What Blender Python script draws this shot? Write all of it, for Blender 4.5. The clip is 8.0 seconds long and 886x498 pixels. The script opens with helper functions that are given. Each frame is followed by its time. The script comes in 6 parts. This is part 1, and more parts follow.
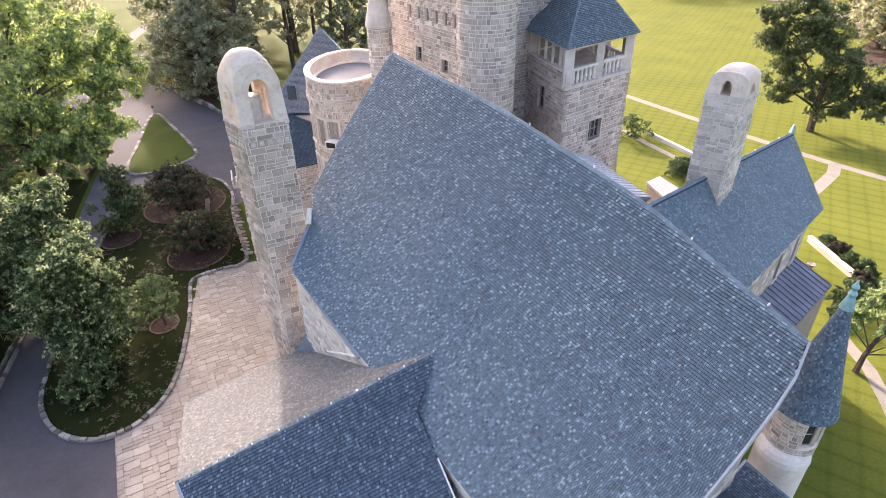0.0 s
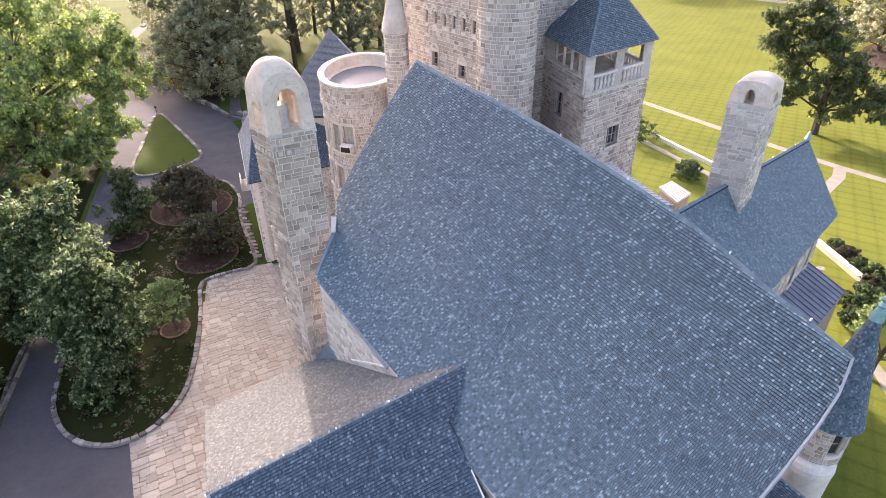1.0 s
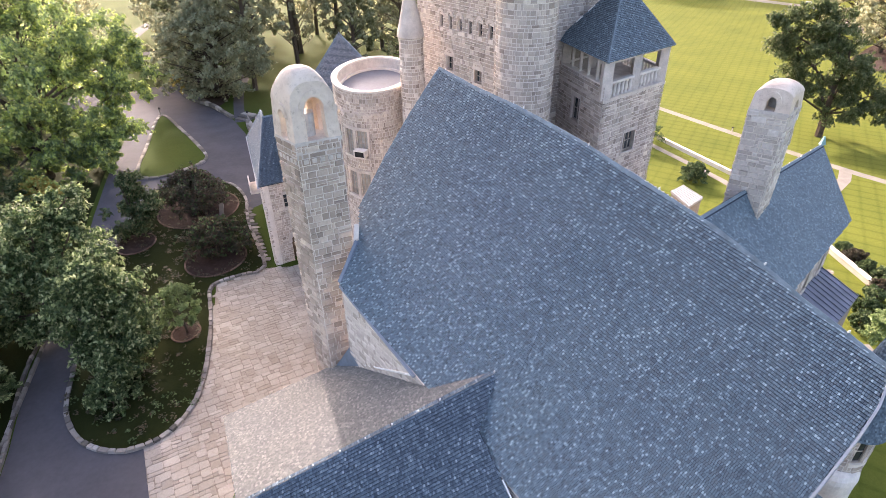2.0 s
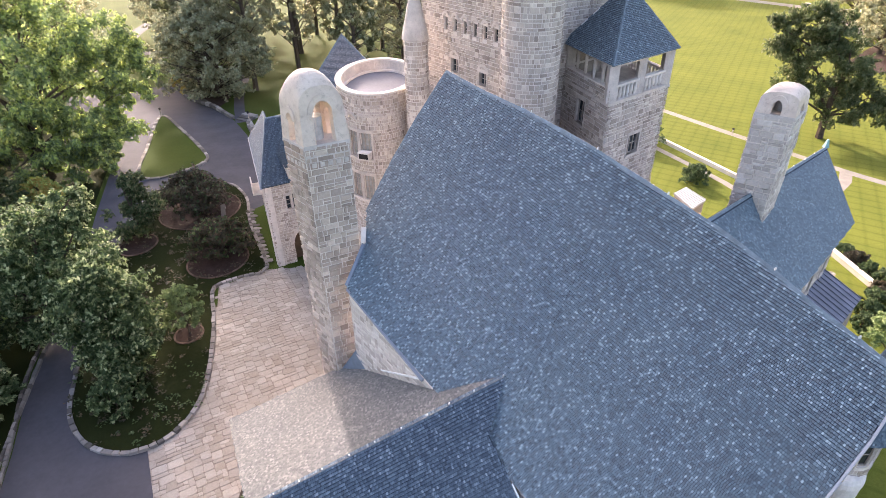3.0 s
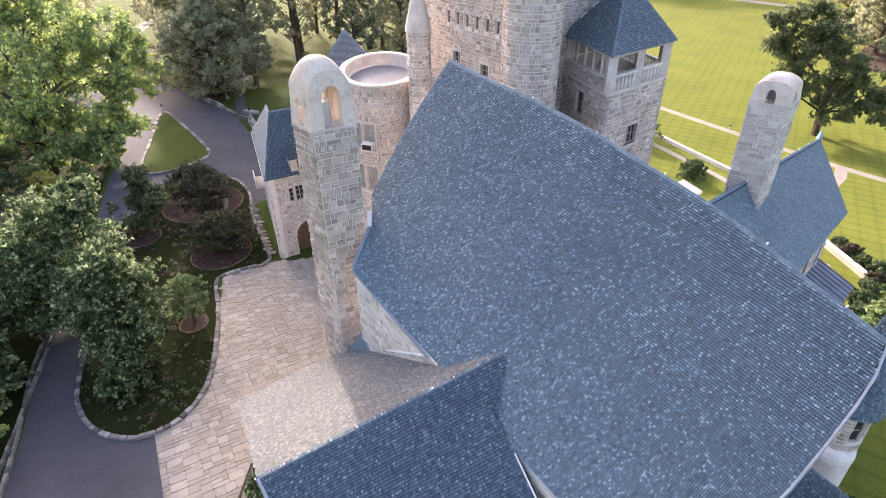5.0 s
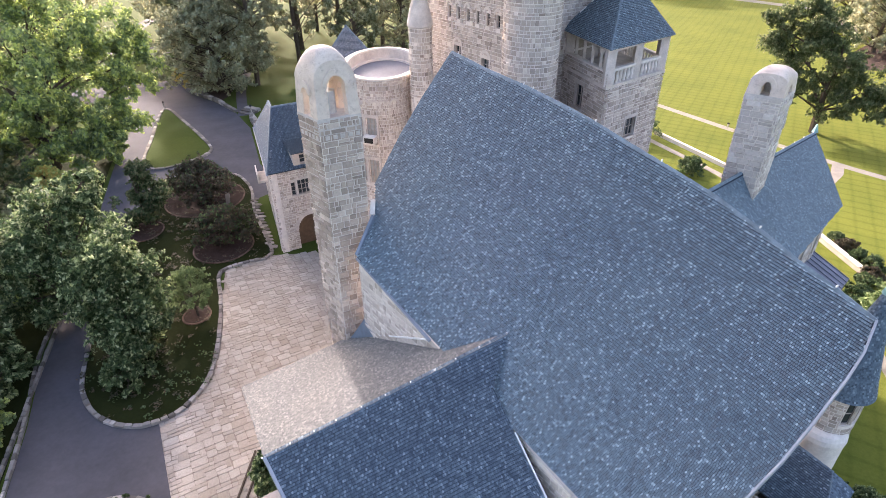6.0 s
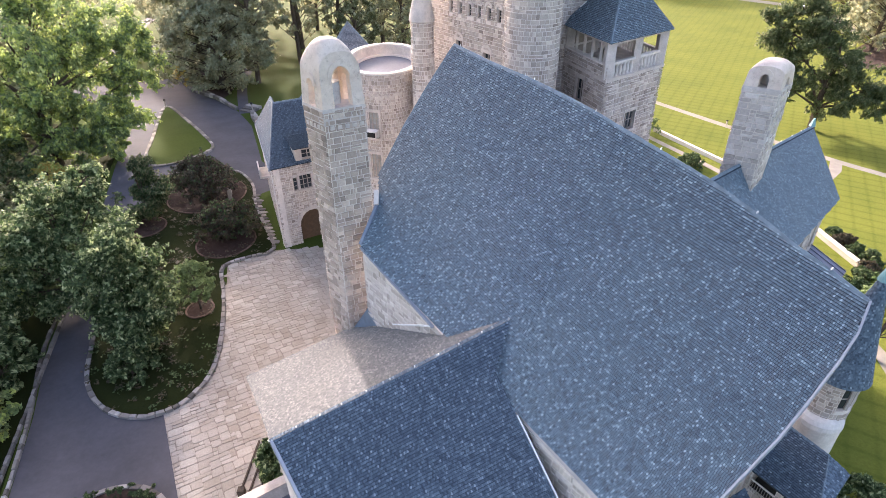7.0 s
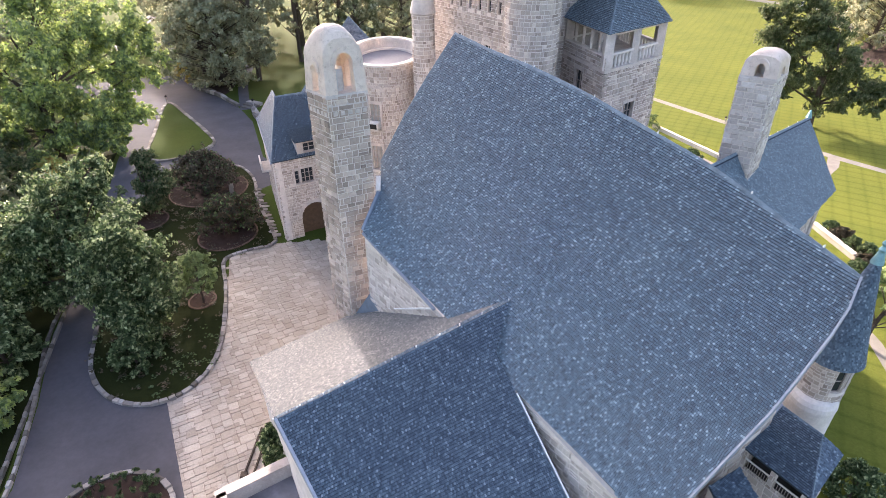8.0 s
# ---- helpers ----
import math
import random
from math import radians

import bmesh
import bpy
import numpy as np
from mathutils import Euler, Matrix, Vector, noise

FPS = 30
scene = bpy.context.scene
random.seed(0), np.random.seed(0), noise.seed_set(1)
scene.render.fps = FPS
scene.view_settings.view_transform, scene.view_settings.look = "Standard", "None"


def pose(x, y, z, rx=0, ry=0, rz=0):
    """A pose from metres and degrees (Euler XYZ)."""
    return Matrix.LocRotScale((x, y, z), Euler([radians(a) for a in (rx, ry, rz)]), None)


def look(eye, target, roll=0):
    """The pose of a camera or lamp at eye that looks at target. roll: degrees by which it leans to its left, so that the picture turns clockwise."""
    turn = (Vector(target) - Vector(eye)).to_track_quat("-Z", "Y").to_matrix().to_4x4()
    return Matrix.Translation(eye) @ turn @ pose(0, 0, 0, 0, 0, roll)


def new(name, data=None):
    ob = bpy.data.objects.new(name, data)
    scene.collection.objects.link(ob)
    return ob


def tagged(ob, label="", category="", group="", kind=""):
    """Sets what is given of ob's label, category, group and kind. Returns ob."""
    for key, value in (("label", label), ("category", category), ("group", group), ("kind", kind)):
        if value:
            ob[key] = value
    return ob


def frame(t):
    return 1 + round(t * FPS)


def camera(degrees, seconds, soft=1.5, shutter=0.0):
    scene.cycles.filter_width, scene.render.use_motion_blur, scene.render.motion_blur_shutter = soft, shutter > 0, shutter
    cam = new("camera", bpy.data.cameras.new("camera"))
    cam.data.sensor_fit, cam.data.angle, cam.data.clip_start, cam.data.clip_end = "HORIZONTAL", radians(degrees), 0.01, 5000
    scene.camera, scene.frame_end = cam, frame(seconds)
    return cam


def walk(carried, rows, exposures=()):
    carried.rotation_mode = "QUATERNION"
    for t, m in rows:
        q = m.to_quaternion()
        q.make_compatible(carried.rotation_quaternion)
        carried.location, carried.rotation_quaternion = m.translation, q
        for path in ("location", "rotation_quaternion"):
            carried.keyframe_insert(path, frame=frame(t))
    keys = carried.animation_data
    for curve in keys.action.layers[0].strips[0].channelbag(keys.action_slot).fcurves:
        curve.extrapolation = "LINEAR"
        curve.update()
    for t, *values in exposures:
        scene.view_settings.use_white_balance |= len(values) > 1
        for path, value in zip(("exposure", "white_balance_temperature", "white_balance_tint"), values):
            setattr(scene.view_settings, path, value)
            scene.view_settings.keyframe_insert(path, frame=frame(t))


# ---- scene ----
cam = camera(76.2, 8.0, 0.55)
METRES, EYE, TILT, LEAN, TURN = 6.0, 27.59, -31.91, 1.285, -0.80
ROWS = [
    (0, 0.0000, 0.0000, 0.0000, -0.0000, -0.0000, -0.0000),
    (0.5, -0.1014, 0.0029, 0.0330, -0.1850, -0.0439, -0.1081),
    (1, -0.1997, 0.0050, 0.0687, -0.3738, -0.1328, -0.0983),
    (1.5, -0.3057, 0.0089, 0.0979, -0.5173, -0.1588, -0.0784),
    (3, -0.4398, 0.0062, 0.1469, -0.7987, -0.1840, -0.1438),
    (3.5, -0.4536, -0.0248, 0.1261, -0.8432, -0.1985, -0.1558),
    (4, -0.4591, -0.0522, 0.0918, -0.8596, -0.1473, -0.1684),
    (4.5, -0.4696, -0.0730, 0.0598, -0.9295, -0.1001, -0.1729),
    (6, -0.5010, -0.1919, -0.0670, -1.0708, -0.1149, -0.3111),
    (6.5, -0.5138, -0.2218, -0.1064, -1.1179, -0.0855, -0.3277),
    (7, -0.5258, -0.2541, -0.1479, -1.1351, -0.0860, -0.2964),
    (7.5, -0.5317, -0.2889, -0.2062, -1.1343, -0.0658, -0.3635),
    (8, -0.5357, -0.3209, -0.2597, -1.1652, -0.0534, -0.3547),
]
walk(cam, [(t, pose(0, 0, EYE, TILT, LEAN, TURN) @ pose(METRES * x, METRES * y, METRES * z, 90 + pitch, roll, yaw)) for t, x, y, z, yaw, pitch, roll in ROWS], [(0.0, 2.38, 7050, 24.5), (8.0, 2.33, 6700, 22)])

# ---- light ----
world = bpy.data.worlds.new("sky")
scene.world = world
world.use_nodes = True
wn = world.node_tree.nodes
sky = wn.new("ShaderNodeTexSky")
sky.sky_type, sky.sun_disc = "NISHITA", False
SUN_EL, SUN_AZ = 21.5, -18.5          # degrees; azimuth from +y towards +x
sky.sun_elevation, sky.sun_rotation = radians(SUN_EL), radians(SUN_AZ)
sky.air_density, sky.dust_density, sky.ozone_density = 1.0, 5.0, 1.0
world.node_tree.links.new(sky.outputs[0], wn["Background"].inputs[0])
wn["Background"].inputs[1].default_value = 0.15
sun = new("sun", bpy.data.lights.new("sun", "SUN"))
sun.data.energy, sun.data.angle, sun.data.color = 2.6, radians(2.5), (1.0, 0.93, 0.85)
to_sun = Vector((math.sin(radians(SUN_AZ)) * math.cos(radians(SUN_EL)), math.cos(radians(SUN_AZ)) * math.cos(radians(SUN_EL)), math.sin(radians(SUN_EL))))
sun.matrix_world = look(to_sun * 100, (0, 0, 0))


# ---- materials ----
def shader(name, rough=0.8, metal=0.0, spec=0.5):
    m = bpy.data.materials.new(name)
    m.use_nodes = True
    b = m.node_tree.nodes["Principled BSDF"]
    b.inputs["Roughness"].default_value, b.inputs["Metallic"].default_value = rough, metal
    b.inputs["Specular IOR Level"].default_value = spec
    return m, m.node_tree.nodes, m.node_tree.links, b


def world_pos(n):
    return n.new("ShaderNodeNewGeometry").outputs["Position"]


def noise_node(n, l, vec, scale, detail=4.0, rough=0.6):
    t = n.new("ShaderNodeTexNoise")
    t.inputs["Scale"].default_value, t.inputs["Detail"].default_value, t.inputs["Roughness"].default_value = scale, detail, rough
    l.new(vec, t.inputs["Vector"])
    return t.outputs["Fac"]


def ramp(n, l, fac, stops):
    r = n.new("ShaderNodeValToRGB")
    e = r.color_ramp.elements
    e[0].position, e[0].color = stops[0][0], (*stops[0][1], 1)
    e[1].position, e[1].color = stops[-1][0], (*stops[-1][1], 1)
    for p, c in stops[1:-1]:
        k = e.new(p)
        k.color = (*c, 1)
    l.new(fac, r.inputs[0])
    return r.outputs[0]


def blend(n, l, fac, a, b, mode="MIX"):
    m = n.new("ShaderNodeMix")
    m.data_type, m.blend_type = "RGBA", mode
    for sock, v in ((m.inputs[0], fac), (m.inputs[6], a), (m.inputs[7], b)):
        if isinstance(v, (int, float)):
            sock.default_value = v
        elif isinstance(v, tuple):
            sock.default_value = (*v, 1)
        else:
            l.new(v, sock)
    return m.outputs[2]


def bump(n, l, b, height, strength, dist):
    k = n.new("ShaderNodeBump")
    k.inputs["Strength"].default_value, k.inputs["Distance"].default_value = strength, dist
    l.new(height, k.inputs["Height"])
    l.new(k.outputs[0], b.inputs["Normal"])


def island_random(n):
    return n.new("ShaderNodeNewGeometry").outputs["Random Per Island"]


def object_random(n):
    return n.new("ShaderNodeObjectInfo").outputs["Random"]


def piece_random(n, l):
    """One random number for each joined piece and each object."""
    a = n.new("ShaderNodeMath")
    a.operation = "ADD"
    l.new(island_random(n), a.inputs[0])
    l.new(object_random(n), a.inputs[1])
    f = n.new("ShaderNodeMath")
    f.operation = "FRACT"
    l.new(a.outputs[0], f.inputs[0])
    return f.outputs[0]


def slate_material(name, stops, rough=0.5, spec=0.22):
    m, n, l, b = shader(name, rough, 0.0, spec)
    rnd = piece_random(n, l)
    c = ramp(n, l, rnd, stops)
    p = world_pos(n)
    grime = noise_node(n, l, p, 0.35, 5, 0.65)
    c = blend(n, l, 0.35, c, ramp(n, l, grime, [(0.3, (0.55, 0.62, 0.72)), (0.7, (1.0, 1.0, 1.0))]), "MULTIPLY")
    fine = noise_node(n, l, p, 14.0, 3)
    c = blend(n, l, 0.3, c, ramp(n, l, fine, [(0.3, (0.6, 0.6, 0.6)), (0.75, (1.1, 1.1, 1.1))]), "MULTIPLY")
    l.new(c, b.inputs["Base Color"])
    r = n.new("ShaderNodeMapRange")
    r.inputs[3].default_value, r.inputs[4].default_value = rough - 0.12, rough + 0.14
    l.new(fine, r.inputs[0])
    l.new(r.outputs[0], b.inputs["Roughness"])
    bump(n, l, b, fine, 0.35, 0.01)
    return m


def stone_material(name, stops, rough=0.9, stain=(0.62, 0.6, 0.58)):
    m, n, l, b = shader(name, rough, 0.0, 0.3)
    c = ramp(n, l, piece_random(n, l), stops)
    p = world_pos(n)
    big = noise_node(n, l, p, 0.5, 5, 0.65)
    c = blend(n, l, 0.5, c, ramp(n, l, big, [(0.35, stain), (0.65, (1, 1, 1))]), "MULTIPLY")
    fine = noise_node(n, l, p, 9.0, 5, 0.7)
    c = blend(n, l, 0.45, c, ramp(n, l, fine, [(0.3, (0.62, 0.6, 0.58)), (0.7, (1.08, 1.06, 1.04))]), "MULTIPLY")
    l.new(c, b.inputs["Base Color"])
    bump(n, l, b, fine, 0.7, 0.04)
    return m


def plain(name, col, rough=0.8, metal=0.0, vary=0.25, scale=3.0, strength=0.3, dist=0.01):
    m, n, l, b = shader(name, rough, metal, 0.4 if rough < 0.85 else 0.12)
    p = world_pos(n)
    a = noise_node(n, l, p, scale, 5, 0.65)
    f = noise_node(n, l, p, scale * 9, 4, 0.6)
    lo, hi = tuple(v * (1 - vary) for v in col), tuple(min(1, v * (1 + vary)) for v in col)
    c = ramp(n, l, a, [(0.3, lo), (0.7, hi)])
    c = blend(n, l, 0.3, c, ramp(n, l, f, [(0.3, (0.65, 0.65, 0.65)), (0.7, (1.1, 1.1, 1.1))]), "MULTIPLY")
    l.new(c, b.inputs["Base Color"])
    bump(n, l, b, f, strength, dist)
    return m


BLUES = [(0.0, (0.09, 0.122, 0.145)), (0.12, (0.125, 0.172, 0.202)), (0.28, (0.15, 0.182, 0.205)), (0.42, (0.142, 0.2, 0.238)), (0.58, (0.16, 0.217, 0.252)), (0.68, (0.148, 0.208, 0.243)), (0.8, (0.182, 0.25, 0.284)), (0.9, (0.224, 0.305, 0.343)), (0.955, (0.285, 0.378, 0.417)), (1.0, (0.375, 0.48, 0.518))]
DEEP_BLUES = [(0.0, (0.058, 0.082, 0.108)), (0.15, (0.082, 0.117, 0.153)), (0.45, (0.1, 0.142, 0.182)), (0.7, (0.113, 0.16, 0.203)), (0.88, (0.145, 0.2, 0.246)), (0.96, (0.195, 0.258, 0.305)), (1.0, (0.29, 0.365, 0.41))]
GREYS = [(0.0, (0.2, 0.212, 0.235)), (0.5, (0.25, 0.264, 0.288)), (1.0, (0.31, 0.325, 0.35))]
# Front wing's left slope: low-sun glare put into a paler slate colour.
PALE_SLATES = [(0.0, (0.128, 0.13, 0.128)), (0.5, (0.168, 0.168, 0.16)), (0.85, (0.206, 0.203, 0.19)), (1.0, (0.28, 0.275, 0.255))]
GLARE_SLATE = slate_material("sun_glare_pale_slate", PALE_SLATES, 0.66, 0.22)
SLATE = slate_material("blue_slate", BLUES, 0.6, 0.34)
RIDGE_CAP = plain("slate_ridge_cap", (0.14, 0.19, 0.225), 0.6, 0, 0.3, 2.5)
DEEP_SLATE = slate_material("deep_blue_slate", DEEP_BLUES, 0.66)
# Rear wing roof: its grazing sheen is painted in as pale grey.
GREY_SLATE = slate_material("sheen_paled_grey_slate", GREYS, 0.8, 0.1)
UNDER = plain("slate_underlay", (0.045, 0.06, 0.08), 0.9)
GRANITE = [(0.0, (0.34, 0.282, 0.242)), (0.12, (0.44, 0.378, 0.334)), (0.3, (0.51, 0.44, 0.383)), (0.5, (0.52, 0.466, 0.423)), (0.72, (0.585, 0.507, 0.44)), (0.9, (0.645, 0.575, 0.51)), (1.0, (0.78, 0.71, 0.635))]
STONE = stone_material("rough_granite", GRANITE)
PALE_STONE = stone_material("pale_granite", [(0.0, (0.5, 0.445, 0.395)), (0.4, (0.64, 0.58, 0.52)), (0.8, (0.72, 0.66, 0.6)), (1.0, (0.8, 0.75, 0.69))])
MORTAR = plain("lime_mortar", (0.7, 0.63, 0.57), 0.95, 0, 0.12, 2.0)
DRESSED = plain("dressed_limestone", (0.6, 0.535, 0.48), 0.9, 0, 0.2, 1.3, 0.9, 0.06)
COPING = plain("pale_coping", (0.68, 0.63, 0.58), 0.85, 0, 0.14, 1.0)
ROOFING = plain("white_roof_membrane", (0.19, 0.193, 0.215), 0.97, 0, 0.1, 0.6)
VERGE = plain("pale_verge_paint", (0.3, 0.33, 0.38), 0.6, 0, 0.12, 2.0)
CLIP = plain("white_ridge_clip", (0.85, 0.84, 0.82), 0.5)
LEAD = plain("lead_flashing", (0.2, 0.25, 0.32), 0.5, 0.3, 0.2, 2.0)
COPPER = plain("verdigris_copper", (0.22, 0.4, 0.41), 0.7, 0.1, 0.25, 4.0)
GLASS = plain("dark_window_glass", (0.03, 0.035, 0.04), 0.12, 0, 0.3, 1.0, 0.05)
FRAME = plain("weathered_window_frame", (0.36, 0.31, 0.27), 0.7, 0, 0.2, 3.0)
BLIND = plain("glass_over_pale_blinds", (0.34, 0.33, 0.31), 0.2, 0, 0.35, 1.5, 0.05)
DARK = plain("dark_interior", (0.03, 0.028, 0.026), 0.9)
METAL = plain("dull_metal_roof", (0.14, 0.15, 0.19), 0.5, 0.3, 0.25, 1.0)
PALE_METAL = plain("pale_metal_roof", (0.5, 0.49, 0.5), 0.55, 0.0, 0.1, 1.0)
BARK = plain("bark", (0.09, 0.07, 0.055), 0.95, 0, 0.35, 4.0, 0.9, 0.05)
ASPHALT = plain("asphalt", (0.082, 0.08, 0.09), 0.9, 0, 0.16, 0.35, 0.4, 0.01)
PAVER = stone_material("sandstone_paver", [(0.0, (0.3, 0.268, 0.228)), (0.3, (0.346, 0.311, 0.27)), (0.75, (0.376, 0.341, 0.298)), (1.0, (0.425, 0.385, 0.34))], 0.85, (0.75, 0.72, 0.7))
JOINT = plain("sandy_joint", (0.245, 0.208, 0.176), 0.95)
KERB = stone_material("kerb_granite", [(0.0, (0.12, 0.11, 0.1)), (0.4, (0.23, 0.21, 0.195)), (0.8, (0.33, 0.305, 0.285)), (1.0, (0.46, 0.43, 0.4))], 0.9, (0.5, 0.48, 0.46))
MULCH = plain("bark_mulch", (0.05, 0.032, 0.026), 0.98, 0, 0.3, 3.0, 0.9, 0.05)
PATH = plain("pale_gravel_path", (0.23, 0.21, 0.185), 0.9, 0, 0.15, 0.8)


def grass_material(name, a, b_, stripes=False):
    m, n, l, b = shader(name, 0.95, 0.0, 0.04)
    p = world_pos(n)
    big = noise_node(n, l, p, 0.12, 5, 0.6)
    fine = noise_node(n, l, p, 5.0, 5, 0.75)
    c = ramp(n, l, big, [(0.3, a), (0.7, b_)])
    if stripes:
        for angle, w in ((-55.0, 0.3), (31.0, 0.2)):
            mp = n.new("ShaderNodeMapping")
            mp.inputs["Rotation"].default_value = (0, 0, radians(angle))
            l.new(p, mp.inputs["Vector"])
            wv = n.new("ShaderNodeTexWave")
            wv.wave_profile = "SIN"
            wv.inputs["Scale"].default_value, wv.inputs["Distortion"].default_value, wv.inputs["Detail"].default_value = 0.2, 0.35, 2.0
            l.new(mp.outputs[0], wv.inputs["Vector"])
            c = blend(n, l, w, c, ramp(n, l, wv.outputs["Fac"], [(0.0, (0.4, 0.52, 0.36)), (0.16, (0.95, 0.97, 0.9)), (1.0, (1.06, 1.04, 1.0))]), "MULTIPLY")
    c = blend(n, l, 0.5, c, ramp(n, l, fine, [(0.3, (0.55, 0.6, 0.5)), (0.7, (1.15, 1.12, 1.1))]), "MULTIPLY")
    l.new(c, b.inputs["Base Color"])
    bump(n, l, b, fine, 0.8, 0.06)
    return m


# Duller twin of the lawn grass, with shade put into its colour.
GRASS = grass_material("shade_toned_grass", (0.042, 0.064, 0.014), (0.064, 0.09, 0.02))
# Tree shade on island and verge is painted into this near-black green.
SHADE_GRASS = grass_material("shade_darkened_grass", (0.012, 0.017, 0.005), (0.024, 0.029, 0.01))
LAWN = grass_material("mown_lawn_grass", (0.104, 0.124, 0.025), (0.14, 0.152, 0.03), True)


def leaf_material(name, stops, trans=0.25):
    m, n, l, b = shader(name, 0.6, 0.0, 0.3)
    c = ramp(n, l, island_random(n), stops)
    p = world_pos(n)
    big = noise_node(n, l, p, 0.6, 4, 0.6)
    c = blend(n, l, 0.5, c, ramp(n, l, big, [(0.3, (0.6, 0.65, 0.6)), (0.7, (1.15, 1.12, 1.0))]), "MULTIPLY")
    l.new(c, b.inputs["Base Color"])
    t = n.new("ShaderNodeBsdfTranslucent")
    l.new(c, t.inputs["Color"])
    mx = n.new("ShaderNodeMixShader")
    mx.inputs[0].default_value = trans
    l.new(b.outputs[0], mx.inputs[1])
    l.new(t.outputs[0], mx.inputs[2])
    l.new(mx.outputs[0], n["Material Output"].inputs["Surface"])
    return m


LEAF_LIGHT = leaf_material("light_green_leaves", [(0.0, (0.135, 0.195, 0.085)), (0.6, (0.245, 0.33, 0.145)), (1.0, (0.4, 0.49, 0.24))], 0.5)
LEAF_MID = leaf_material("green_leaves", [(0.0, (0.044, 0.074, 0.031)), (0.6, (0.08, 0.13, 0.053)), (0.9, (0.14, 0.198, 0.085)), (1.0, (0.26, 0.31, 0.16))], 0.45)
LEAF_DARK = leaf_material("dark_green_leaves", [(0.0, (0.115, 0.135, 0.068)), (0.6, (0.19, 0.21, 0.108)), (1.0, (0.3, 0.31, 0.17))], 0.5)
LEAF_OAK = leaf_material("oak_leaves", [(0.0, (0.075, 0.105, 0.046)), (0.6, (0.125, 0.165, 0.075)), (1.0, (0.22, 0.255, 0.125))], 0.5)
# Far trees: the haze over them is put into these two paler leaf colours.
LEAF_HAZY = leaf_material("haze_paled_olive_leaves", [(0.0, (0.24, 0.24, 0.15)), (0.6, (0.355, 0.35, 0.22)), (1.0, (0.5, 0.48, 0.32))], 0.55)
LEAF_FAR = leaf_material("haze_paled_green_leaves", [(0.0, (0.28, 0.31, 0.21)), (0.6, (0.4, 0.43, 0.3)), (1.0, (0.55, 0.57, 0.42))], 0.55)
LEAF_RED = leaf_material("dark_red_green_leaves", [(0.0, (0.045, 0.045, 0.03)), (0.5, (0.075, 0.07, 0.045)), (1.0, (0.13, 0.09, 0.06))], 0.35)
LEAF_YOUNG = leaf_material("pale_young_leaves", [(0.0, (0.16, 0.225, 0.1)), (0.6, (0.3, 0.365, 0.18)), (1.0, (0.56, 0.6, 0.36))], 0.45)
# Yellower tip leaves: sun highlights on the clumps, put into the colour.
LEAF_SUNNY = leaf_material("sunlit_yellow_green_tips", [(0.0, (0.28, 0.37, 0.1)), (0.6, (0.46, 0.55, 0.17)), (1.0, (0.66, 0.71, 0.3))], 0.5)
LEAF_GOLD = leaf_material("golden_leaves", [(0.0, (0.4, 0.31, 0.09)), (0.6, (0.62, 0.48, 0.15)), (1.0, (0.8, 0.64, 0.24))], 0.5)


# ---- mesh helpers ----
class Pile:
    """Faces gathered into one mesh."""

    def __init__(self, weld=False):
        self.v, self.f, self.weld = [], [], weld

    def face(self, *pts):
        k = len(self.v)
        self.v += [tuple(p) for p in pts]
        self.f.append(tuple(range(k, k + len(pts))))
        return self

    def solid(self, bottom, top):
        """A closed prism between two rings of as many points."""
        k, n = len(self.v), len(bottom)
        self.v += [tuple(p) for p in bottom] + [tuple(p) for p in top]
        self.f.append(tuple(range(k + n - 1, k - 1, -1)))
        self.f.append(tuple(range(k + n, k + 2 * n)))
        for i in range(n):
            j = (i + 1) % n
            self.f.append((k + i, k + j, k + n + j, k + n + i))
        return self

    def tile(self, lo, hi):
        """The upper face and three edges of a slate."""
        k = len(self.v)
        self.v += [tuple(p) for p in (*lo, *hi)]
        self.f += [(k + 4, k + 5, k + 6, k + 7), (k, k + 1, k + 5, k + 4), (k + 1, k + 2, k + 6, k + 5), (k + 3, k, k + 4, k + 7)]
        return self

    def box(self, o, a, b, c):
        """A box from the corner o along the three edge vectors."""
        o, a, b, c = Vector(o), Vector(a), Vector(b), Vector(c)
        return self.solid([o, o + a, o + a + b, o + b], [o + c, o + a + c, o + a + b + c, o + b + c])

    def mesh(self, name):
        me = bpy.data.meshes.new(name)
        me.from_pydata(self.v, [], self.f)
        if self.weld:
            bm = bmesh.new()
            bm.from_mesh(me)
            bmesh.ops.remove_doubles(bm, verts=bm.verts, dist=0.002)
            bm.to_mesh(me)
            bm.free()
        me.update()
        return me


def part(name, pile, material, parent=None, label=""):
    ob = new(name, pile.mesh(name))
    ob.data.materials.append(material)
    if parent is not None:
        ob.parent = parent
    if label:
        ob["label"] = label
    return ob


def thing(name, label, category, kind="", group=""):
    return tagged(new(name), label, category, group, kind)


def slab_ring(ring, z0, z1):
    return [(x, y, z0) for x, y in ring], [(x, y, z1) for x, y in ring]


def smooth_ring(pts, step=0.6, closed=True):
    """A Catmull-Rom line through the points."""
    p = [Vector(q) for q in pts]
    n, out = len(p), []
    for i in range(n if closed else n - 1):
        a, b, c, d = (p[(i + k) % n] if closed else p[min(max(i + k, 0), n - 1)] for k in (-1, 0, 1, 2))
        m = max(1, int((c - b).length / step))
        for s in range(m):
            t = s / m
            out.append(0.5 * ((2 * b) + (c - a) * t + (2 * a - 5 * b + 4 * c - d) * t * t + (3 * b - a - 3 * c + d) * t ** 3))
    if not closed:
        out.append(p[-1])
    return out


